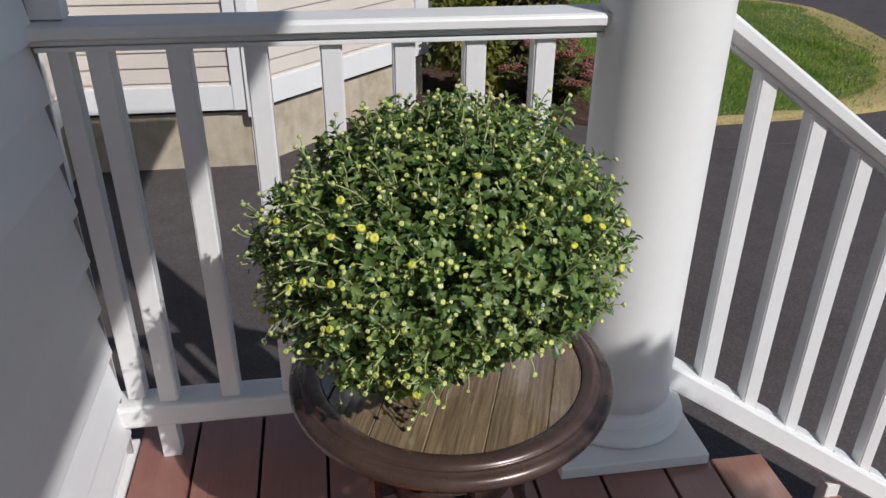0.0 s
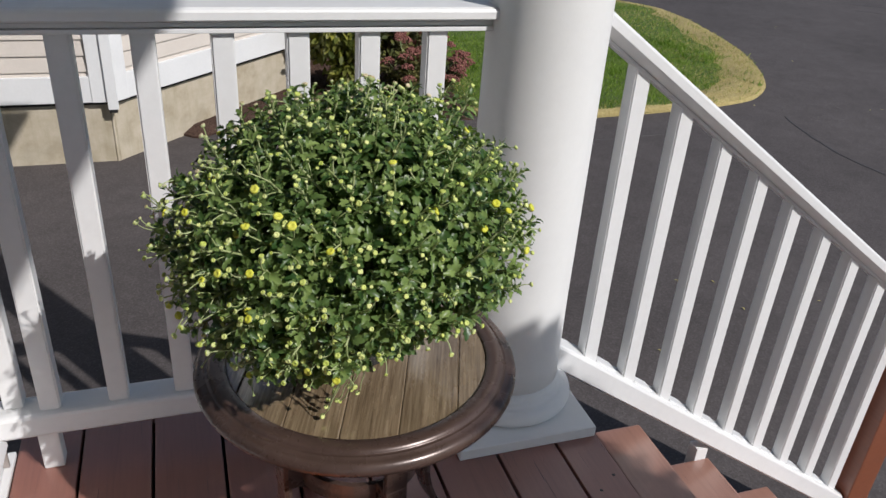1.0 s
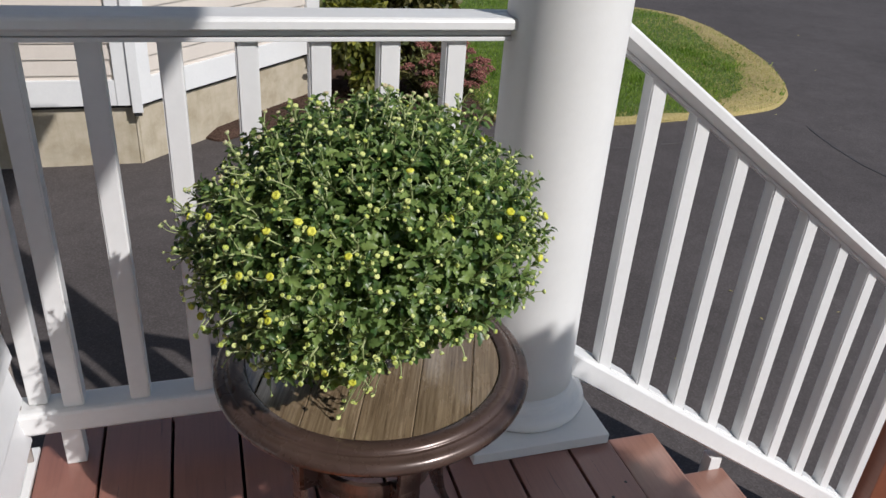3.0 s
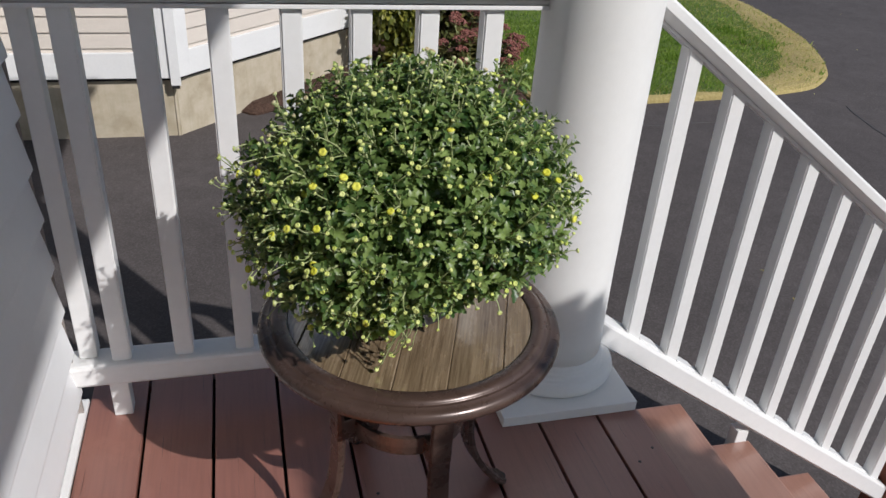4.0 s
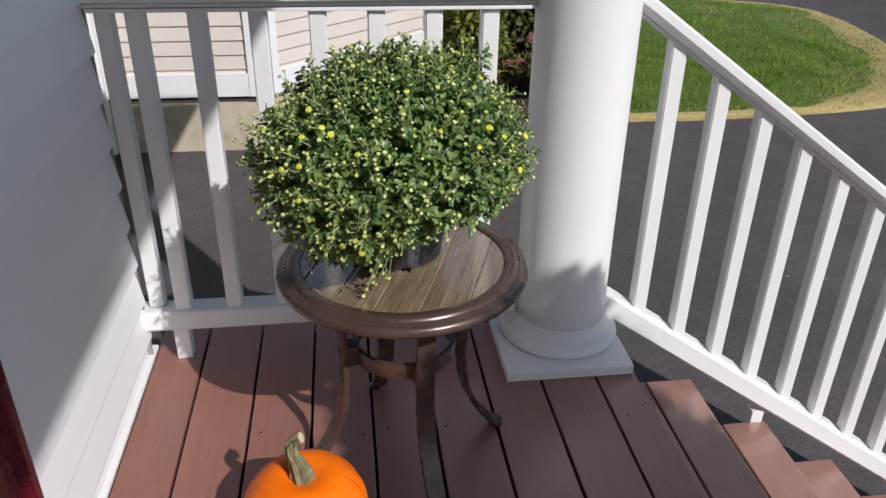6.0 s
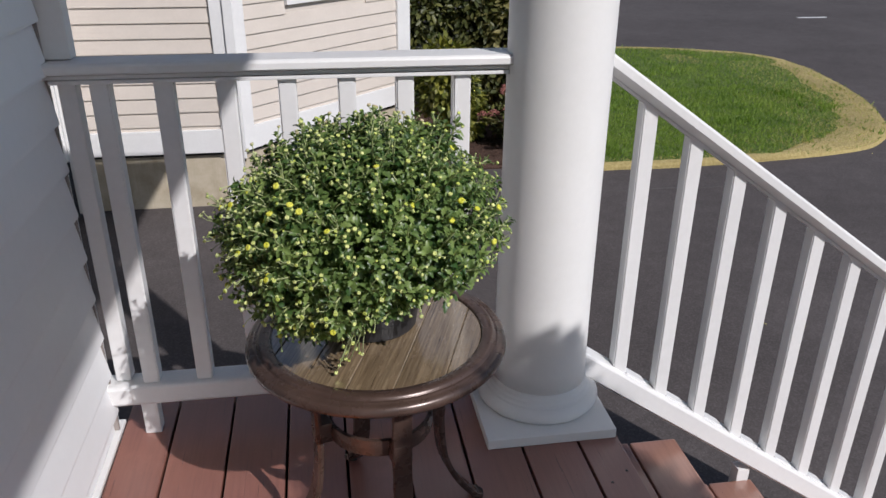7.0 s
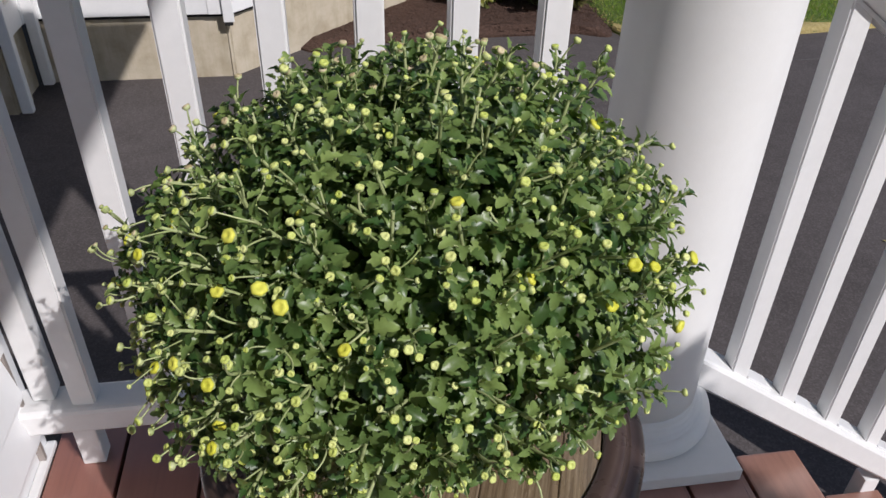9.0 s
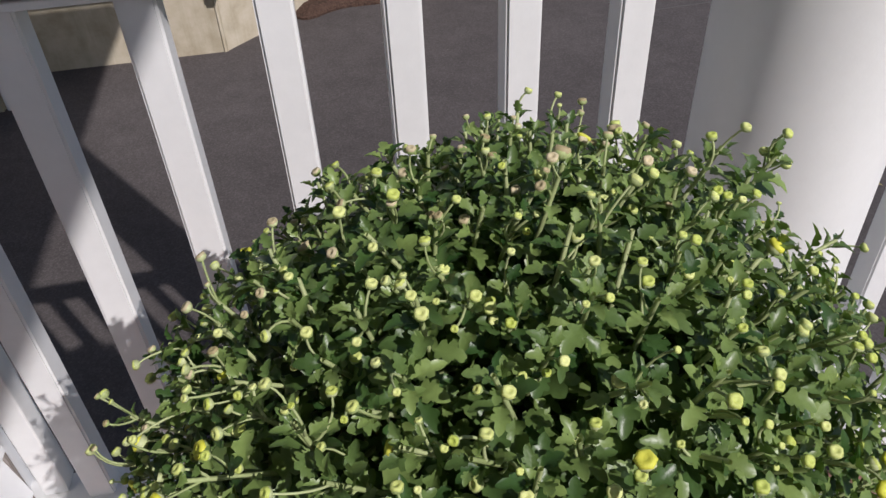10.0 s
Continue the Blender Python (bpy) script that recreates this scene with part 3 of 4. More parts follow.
def house_wall():
    wall = thing("wall_west", "white lap sided house wall beside the porch", "wall", kind="structure")
    part("wall_core", box((-0.16, DOOR_EDGE, GROUND), (-0.014, WALL_END, UPPER_Z)), VINYL, wall)
    part("wall_core", box((-0.16, DECK_NEAR - 1.5, GROUND), (-0.014, DOOR_EDGE - 0.95, UPPER_Z)), VINYL, wall)
    part("wall_core", box((-0.16, DOOR_EDGE - 0.95, 2.08), (-0.014, DOOR_EDGE, UPPER_Z)), VINYL, wall)
    part("wall_core", box((-3.4, WALL_END - 0.16, GROUND), (-0.162, WALL_END, UPPER_Z)), VINYL, wall)
    # unseen wall towards the bay, added to block sky light from the west
    part("wall_core", box((-3.56, WALL_END - 0.16, GROUND), (-3.402, 3.40, UPPER_Z)), VINYL, wall)
    near = lap_board(-0.013 - DOOR_EDGE - 0.003, VINYL, proud=0.017)
    far = lap_board(2.8, VINYL, proud=0.017)
    over = lap_board(0.95, VINYL, proud=0.017)
    k0 = math.floor((0.03 - LAP_START) / LAP) + 1
    for k in range(k0, k0 + 53):
        z = LAP_START + LAP * k
        piece("siding_board", near, wall, Matrix.Translation((-0.012, -0.013, z)) @ pose(0, 0, 0, 0, 0, -90))
        piece("siding_board", far, wall, Matrix.Translation((-0.012, DOOR_EDGE - 0.953, z)) @ pose(0, 0, 0, 0, 0, -90))
        if z > 2.1:
            piece("siding_board", over, wall, Matrix.Translation((-0.012, DOOR_EDGE, z)) @ pose(0, 0, 0, 0, 0, -90))
    part("siding_channel", box((-0.0135, -0.0125, 0.013), (-0.002, -0.005, ROOF_Z - 0.003)), CHANNEL, wall, "weathered brown channel at the end of the siding")
    part("corner_board", box((-0.019, -0.004, 0.912), (0.048, WALL_END + 0.003, ROOF_Z - 0.003), 0.003), WHITE, wall, "white upright board at the end of the siding")
    tagged(new("baseboard", mesh_of(box((-0.0135, DOOR_EDGE, 0.0005), (0.003, WALL_END, 0.012), 0.003), "baseboard", WHITE)), "thin white trim strip along the deck", "trim", kind="structure")
    door = thing("door_1", "dark red glossy painted front door", "door", kind="structure")
    part("door_slab", box((-0.05, DOOR_EDGE - 0.945, 0.02), (-0.006, DOOR_EDGE - 0.005, 2.06), 0.003), RED_DOOR, door)
    part("door_edge", box((-0.05, DOOR_EDGE - 0.028, 0.02), (0.012, DOOR_EDGE - 0.004, 2.06), 0.004), RED_DOOR, door)
    part("threshold", box((-0.05, DOOR_EDGE - 0.94, 0.0), (0.03, DOOR_EDGE - 0.03, 0.018), 0.003), METAL_DARK, door)


def porch_roof():
    roof = thing("roof", "porch roof with white soffit and grey shingles", "roof", kind="structure")
    # out of view; runs on behind the viewer to cut sky light in the porch
    part("soffit", box((-0.3, -5.2, ROOF_Z), (ROOF_X, 0.555, ROOF_Z + 0.16), 0.004), WHITE, roof)
    # unseen thin lip, added to shape the shadow wedge on the bay's foundation
    part("eave_lip", box((-0.3, 0.557, ROOF_Z), (ROOF_X, 0.745, ROOF_Z + 0.03), 0.004), WHITE, roof)
    part("shingle_cover", box((-0.3, -5.22, ROOF_Z + 0.162), (ROOF_X + 0.005, 0.575, ROOF_Z + 0.2)), SHINGLE, roof)


# ---- rails and column ----
BALUSTER = 0.038
BAL_PITCH = 0.124
STAIR_PITCH = 0.1252


def rail_section(w, h, r=0.012):
    """Half-width, height: a moulded handrail with a rounded top and a narrow foot."""
    return [(-w, 0.012), (-w + 0.006, 0.004), (w - 0.006, 0.004), (w, 0.012), (w, h - r), (w - r * 0.3, h - r * 0.3), (w - r, h),
            (-w + r, h), (-w + r * 0.3, h - r * 0.3), (-w, h - r)]


def cap_section(w, lip, neck, height):
    """Handrail profile, z down from its top: a rounded lip that slants in to a narrow foot."""
    half = [(w - 0.007, 0.0), (w - 0.002, -0.003), (w, -0.007), (w, -lip), (w - 0.003, -lip - 0.003), (neck - 0.003, -height + 0.008), (neck, -height + 0.007), (neck, -height)]
    return half + [(-u, v) for u, v in half[::-1]]


def baluster_mesh(height, slope=0.0):
    bm = bmesh.new()
    h = BALUSTER / 2
    bmesh.ops.create_cube(bm, size=1, matrix=Matrix.LocRotScale((0, 0, height / 2), None, (BALUSTER, BALUSTER, height)))
    bmesh.ops.bevel(bm, geom=[e for e in bm.edges if abs(e.verts[0].co.z - e.verts[1].co.z) > 0.1], offset=0.003, segments=2, affect="EDGES")
    for v in bm.verts:
        v.co.z += slope * v.co.x
    return mesh_of(bm, "baluster", WHITE)


def porch_rail():
    rail = thing("porch_railing", "white painted porch railing with square balusters", "railing", Matrix.Identity(4))
    def straight(name, sec, x0, x1, z, label=""):
        bm = bmesh.new()
        rings = [[bm.verts.new((x, u, z + v)) for u, v in sec] for x in (x0, x1)]
        n = len(sec)
        for i in range(n):
            bm.faces.new((rings[0][i], rings[0][(i + 1) % n], rings[1][(i + 1) % n], rings[1][i]))
        bm.faces.new(rings[0])
        bm.faces.new(rings[1][::-1])
        bmesh.ops.recalc_face_normals(bm, faces=bm.faces[:])
        return part(name, bm, WHITE, rail, label)
    straight("top_rail", cap_section(0.045, 0.019, 0.024, 0.034), -0.014, 0.950, 0.910)
    part("sub_rail", box((0.003, -0.029, 0.8665), (0.947, 0.029, 0.8745), 0.0015), WHITE, rail)
    straight("bottom_rail", rail_section(0.034, 0.058, 0.008), -0.014, 0.932, 0.090)
    part("foot_block", box((0.060, -0.019, 0.0), (0.098, 0.019, 0.094), 0.003), WHITE, rail)
    part("wall_strip", box((0.011, -0.004, 0.1495), (0.046, 0.034, 0.866), 0.003), WHITE, rail, "white strip fixed to the siding")
    shared = baluster_mesh(0.867 - 0.146)
    for k in range(7):
        piece("baluster", shared, rail, pose(0.0945 + BAL_PITCH * k, 0, 0.146))
    # dark plate, colouring in the shaded gap between rail end and wall
    part("rail_bracket", box((-0.014, -0.051, 0.880), (-0.0045, 0.030, 0.906), 0.001), DARK_GAP, rail)


SLOPE = -0.69


def stair_rail():
    rail = thing("stair_railing", "white painted sloping stair railing with square balusters", "railing", Matrix.Identity(4))
    x0, x1 = 1.165, 2.335
    top = lambda x: 0.886 + SLOPE * (x - 1.2)
    low = lambda x: 0.122 + SLOPE * (x - 1.2)
    def sloped(name, sec, f, a, b):
        bm = bmesh.new()
        rings = [[bm.verts.new((x, u, f(x) + v)) for u, v in sec] for x in (a, b)]
        n = len(sec)
        for i in range(n):
            bm.faces.new((rings[0][i], rings[0][(i + 1) % n], rings[1][(i + 1) % n], rings[1][i]))
        bm.faces.new(rings[0])
        bm.faces.new(rings[1][::-1])
        bmesh.ops.recalc_face_normals(bm, faces=bm.faces[:])
        return part(name, bm, WHITE, rail)
    sloped("top_rail", cap_section(0.045, 0.027, 0.0215, 0.056), top, x0, x1)
    sloped("bottom_rail", [(u, v - 0.076) for u, v in rail_section(0.034, 0.076, 0.009)], low, x0, x1)
    shared = baluster_mesh(top(0) - 0.053 - low(0), SLOPE)
    spacer = mesh_of(box((-0.0425, -0.0185, -0.004), (0.018, 0.0185, 0.0085), 0.0015), "spacer", WHITE)
    for v in spacer.vertices:
        v.co.z += SLOPE * v.co.x
    for k in range(9):
        x = 1.280 + STAIR_PITCH * k
        piece("baluster", shared, rail, pose(x, 0, low(x) - 0.001))
        if k < 8:
            xs = x + STAIR_PITCH / 2
            piece("spacer", spacer, rail, pose(xs, 0, low(xs) - 0.002))
    part("foot_block", box((1.69, -0.019, -0.53), (1.728, 0.019, low(1.728) - 0.08), 0.003), WHITE, rail)
    post = thing("newel_post", "red brown stained square wooden post at the stair foot", "post", Matrix.Translation((2.385, 0.0, GROUND)))
    part("post", box((-0.046, -0.046, 0), (0.046, 0.046, 1.17), 0.004), NEWEL, post)
    part("post_cap", box((-0.055, -0.055, 1.17), (0.055, 0.055, 1.2), 0.006), NEWEL, post)


def porch_column():
    col = thing("porch_column", "round white porch column on a square plinth", "column", Matrix.Translation((1.0550, -0.015, 0)), "porch columns")
    part("plinth", box((-0.1730, -0.190, 0), (0.1510, 0.150, 0.027), 0.003), COLUMN_WHITE, col)
    prof = [(0.0, 0.027), (0.149, 0.027), (0.154, 0.030), (0.1568, 0.035), (0.157, 0.040), (0.155, 0.046), (0.151, 0.052), (0.145, 0.0565), (0.1395, 0.0585), (0.1365, 0.059), (0.1365, 0.0635),
            (0.1330, 0.064), (0.1290, 0.067), (0.1275, 0.071), (0.1268, 0.0735), (0.1242, 0.0745), (0.1225, 0.080), (0.1215, 0.092)]
    part("base_moulding", lathe(prof + [(0.0, 0.092)], 96), COLUMN_WHITE, col, smooth=True)
    shaft = [(0.0, 0.08), (0.1205, 0.08), (0.1186, 0.14), (0.1168, 0.3), (0.1155, 0.9), (0.1135, 1.6), (0.1095, 2.5), (0.0, 2.5)]
    part("shaft", lathe(shaft, 96), COLUMN_WHITE, col, smooth=True)
    part("capital", box((-0.15, -0.15, 2.5), (0.15, 0.15, 2.655), 0.01), COLUMN_WHITE, col)
    copy_thing(col, Matrix.Translation((1.0550, -2.62, 0)))


# ---- neighbouring bay of the house ----
def bay_house():
    h = thing("house", "beige clapboard house bay with white trim on a concrete foundation", "house")
    corner, end = Vector((-0.052, 3.905)), Vector((1.322, 5.279))
    top, trim_lo, trim_hi = 2.0, -0.488, -0.318
    first_lap = -0.392
    way = (end - corner).normalized()
    length = (end - corner).length
    west, recess = -1.25, 3.47
    front = corner.x - west
    faces = [("front", Matrix.Translation((west, corner.y, 0)), front), ("slant", Matrix.Translation((corner.x, corner.y, 0)) @ pose(0, 0, 0, 0, 0, math.degrees(math.atan2(way.y, way.x))), length),
             ("back", Matrix.Translation((end.x, end.y, 0)) @ pose(0, 0, 0, 0, 0, 90), 2.4),
             ("return", Matrix.Translation((west, recess, 0)) @ pose(0, 0, 0, 0, 0, 90), corner.y - recess),
             ("west", Matrix.Translation((west - 3.4, recess, 0)), 3.4)]
    # local: x along the face, -y out of it, z up
    for kind, m, span in faces:
        part("foundation", box((0.0, 0.03, GROUND - 0.1), (span, 0.2, trim_lo - 0.025)), CONCRETE, h, m=m)
        # black strip, painting in the shade of the recess between trim and foundation
        part("flashing", box((0.0, 0.012, trim_lo - 0.026), (span, 0.16, trim_lo + 0.011)), DARK_GAP, h, "black strip that colours in the shaded gap under the trim", m=m)
        part("wall", box((0.0, 0.004, trim_lo + 0.012), (span, 0.16, top)), BEIGE, h, m=m)
        part("water_table", box((0.0, -0.024, trim_lo), (span, 0.0035, trim_hi), 0.004), WHITE, h, m=m)
        if kind == "back":
            continue
        board = lap_board(span - (0.27 if kind == "slant" else 0.22), BEIGE, proud=0.015)
        turn = pose(0, 0, 0, 0, 0, 180)
        z = first_lap
        while z < top - LAP:
            hi_x = span - 0.16 if kind == "slant" else span - 0.12
            if not (kind == "slant" and z > 0.39):
                piece("clapboard", board, h, m @ Matrix.Translation((hi_x, 0.004, z)) @ turn)
            z += LAP
    # corner boards, downspout strip
    for m, lo, hi in ((faces[0][1], front - 0.12, front + 0.012), (faces[0][1], 0.031, 0.1), (faces[1][1], -0.012, 0.11), (faces[1][1], length - 0.16, length + 0.01),
                     (faces[3][1], 0.0, 0.1), (faces[3][1], corner.y - recess - 0.12, corner.y - recess - 0.031), (faces[4][1], 3.28, 3.4)):
        part("corner_board", box((lo, -0.03, trim_lo), (hi, 0.003, top), 0.004), WHITE, h, m=m)
    part("corner_bead", box((front - 0.03, -0.05, trim_lo - 0.045), (front + 0.035, -0.031, top), 0.004), WHITE, h, m=faces[0][1])
    part("end_cap", box((front - 0.024, -0.046, trim_lo - 0.068), (front + 0.026, -0.034, trim_lo - 0.0455), 0.003), DARK_GAP, h, "dark end of the corner bead", m=faces[0][1])
    # pipes that carry rain down the two inner corners
    for x, y in ((west + 0.062, corner.y - 0.072), (west + 0.05, recess - 0.045)):
        part("downspout", box((x - 0.032, y - 0.026, GROUND + 0.035), (x + 0.032, y + 0.026, top), 0.008), WHITE, h, "white rain downspout")
    # the window's lower part on the slanting face, boards either side of it
    m = faces[1][1]
    w0, w1, z0, z1 = 0.515, 1.40, 0.487, 1.75
    win = part("window", box((w0 + 0.06, -0.004, z0 + 0.06), (w1 - 0.06, 0.003, z1 - 0.06)), GLASS, h, m=m)
    for lo, hi in (((w0, -0.035, z0), (w1, 0.003, z0 + 0.06)), ((w0, -0.035, z1 - 0.06), (w1, 0.003, z1)), ((w0, -0.035, z0 + 0.06), (w0 + 0.06, 0.003, z1 - 0.06)), ((w1 - 0.06, -0.035, z0 + 0.06), (w1, 0.003, z1 - 0.06))):
        part("window_frame", box(lo, hi, 0.003), WHITE, win)
    left = lap_board(w0 - 0.11 - 0.002, BEIGE, proud=0.015)
    right = lap_board(length - 0.16 - w1 - 0.002, BEIGE, proud=0.015)
    z = first_lap
    while z < top - LAP:
        if z > 0.39:
            piece("clapboard", left, h, m @ Matrix.Translation((w0, 0.004, z)) @ pose(0, 0, 0, 0, 0, 180))
            piece("clapboard", right, h, m @ Matrix.Translation((length - 0.16, 0.004, z)) @ pose(0, 0, 0, 0, 0, 180))
        z += LAP
    part("eave", box((-4.7, 3.25, top - 0.02), (1.75, 7.8, top + 0.10), 0.006), WHITE, h)
    bm = bmesh.new()
    ring = [[bm.verts.new((x, y, z + dz)) for y, z in ((3.22, top + 0.102), (7.8, top + 1.75))] for x in (-4.72, 1.78) for dz in (0.0, 0.04)]
    for q in ((ring[0][0], ring[2][0], ring[2][1], ring[0][1]), (ring[1][0], ring[1][1], ring[3][1], ring[3][0]), (ring[0][0], ring[1][0], ring[3][0], ring[2][0]),
              (ring[0][1], ring[2][1], ring[3][1], ring[1][1]), (ring[0][0], ring[0][1], ring[1][1], ring[1][0]), (ring[2][0], ring[3][0], ring[3][1], ring[2][1])):
        bm.faces.new(q)
    bmesh.ops.recalc_face_normals(bm, faces=bm.faces[:])
    part("roof", bm, SHINGLE, h, "grey shingle roof")


# ---- leaves ----
MUM_SHAPE = ([(0, 0, 0), (0.32, 0, -0.05), (0.62, 0, -0.07), (1.0, 0, -0.30),
              (0.10, 0.05, 0.02), (0.22, 0.26, 0.10), (0.36, 0.31, 0.10), (0.41, 0.19, 0.04), (0.52, 0.34, 0.07), (0.66, 0.34, 0.0), (0.70, 0.19, -0.03), (0.84, 0.20, -0.12), (0.95, 0.10, -0.24),
              (0.10, -0.05, 0.02), (0.22, -0.26, 0.10), (0.36, -0.31, 0.10), (0.41, -0.19, 0.04), (0.52, -0.34, 0.07), (0.66, -0.34, 0.0), (0.70, -0.19, -0.03), (0.84, -0.20, -0.12), (0.95, -0.10, -0.24)],
             [(0, 1, 7, 6, 5, 4), (1, 2, 10, 9, 8, 7), (2, 3, 12, 11, 10), (0, 13, 14, 15, 16, 1), (1, 16, 17, 18, 19, 2), (2, 19, 20, 21, 3)])
OVAL_SHAPE = ([(0, 0, 0), (0.35, 0.22, 0.05), (0.7, 0.2, 0.02), (1, 0, -0.1), (0.7, -0.2, 0.02), (0.35, -0.22, 0.05), (0.5, 0, -0.03)],
              [(0, 6, 1), (1, 6, 2), (2, 6, 3), (3, 6, 4), (4, 6, 5), (5, 6, 0)])


def ball_shape(rows=4, cols=7, squash=1.0, notch=0.0):
    v, f = [(0, 0, -1 * squash)], []
    for r in range(1, rows):
        a = -math.pi / 2 + math.pi * r / rows
        for c in range(cols):
            k = 1 + notch * (-1) ** c
            v.append((math.cos(a) * math.cos(2 * math.pi * c / cols) * k, math.cos(a) * math.sin(2 * math.pi * c / cols) * k, math.sin(a) * squash))
    v.append((0, 0, 0.86 * squash))
    for c in range(cols):
        f.append((0, 1 + (c + 1) % cols, 1 + c))
        for r in range(rows - 2):
            a, b = 1 + r * cols, 1 + (r + 1) * cols
            f.append((a + c, a + (c + 1) % cols, b + (c + 1) % cols, b + c))
        f.append((len(v) - 1, 1 + (rows - 2) * cols + c, 1 + (rows - 2) * cols + (c + 1) % cols))
    return v, f


def disc_shape(profile, cols):
    """A small turned shape, open below: profile of (radius, height), the last on the axis."""
    v, f = [], []
    for k, (r, z) in enumerate(profile[:-1]):
        v += [(r * (1 + 0.06 * (-1) ** c) * math.cos(2 * math.pi * c / cols), r * (1 + 0.06 * (-1) ** c) * math.sin(2 * math.pi * c / cols), z) for c in range(cols)]
    v.append((0, 0, profile[-1][1]))
    for k in range(len(profile) - 2):
        f += [(k * cols + c, k * cols + (c + 1) % cols, (k + 1) * cols + (c + 1) % cols, (k + 1) * cols + c) for c in range(cols)]
    k = (len(profile) - 2) * cols
    f += [(k + c, k + (c + 1) % cols, len(v) - 1) for c in range(cols)]
    return v, f


CALYX_SHAPE = disc_shape([(0.97, 0.22), (1.03, 0.0), (0.86, -0.42), (0.45, -0.72), (0.0, -0.78)], 8)
CALYX_SHAPE = (CALYX_SHAPE[0], [f[::-1] for f in CALYX_SHAPE[1]])
BUD_SHAPE = disc_shape([(0.94, 0.12), (0.98, 0.34), (0.80, 0.62), (0.52, 0.66), (0.30, 0.46), (0.0, 0.40)], 9)
BLOOM_SHAPE = disc_shape([(0.95, 0.1), (1.06, 0.32), (0.92, 0.62), (0.58, 0.70), (0.34, 0.56), (0.0, 0.50)], 12)


# ---- the potted mum ----
MUM = Vector((0.600, -0.434, 0.692))
MUM_X, MUM_Y, MUM_UP = 0.230, 0.222, 0.184
TABLE = Vector((0.613, -0.402, 0.0))
TABLE_TOP = 0.474


def mum_radius(d):
    """Distance to the crown's surface along a unit direction: a dome with uneven clumps."""
    flat = math.hypot(d.x, d.y) + 1e-6
    # it hangs lower on its near left side and clears the table on the right
    hang = 0.108 + 0.082 * max(-1.0, min(1.0, (-0.95 * d.x - 0.10 * d.y) / flat)) * max(0.2, min(1.0, 0.55 - 1.1 * d.y / flat))
    c = MUM_UP if d.z > 0 else hang
    r = 1 / math.sqrt((d.x / MUM_X) ** 2 + (d.y / MUM_Y) ** 2 + (d.z / c) ** 2)
    # fuller towards the column, thinner over the wall side
    r *= 1 + 0.085 * max(0.0, 0.6 * d.x + 0.45 * d.y + 0.5 * d.z) + 0.015 * max(0.0, -0.6 * d.x + 0.3 * d.y + 0.5 * d.z)
    r *= 1 + 0.10 * max(0.0, -0.75 * d.x - 0.25 * d.y - 0.60 * d.z)
    return r * (1 + 0.08 * noise.noise(d * 3.1) + 0.05 * noise.noise(d * 7.0 + Vector((3, 1, 2))))


def random_way(rng, low=-0.75):
    while True:
        d = Vector((rng.gauss(0, 1), rng.gauss(0, 1), rng.gauss(0, 1))).normalized()
        if d.z > low:
            return d


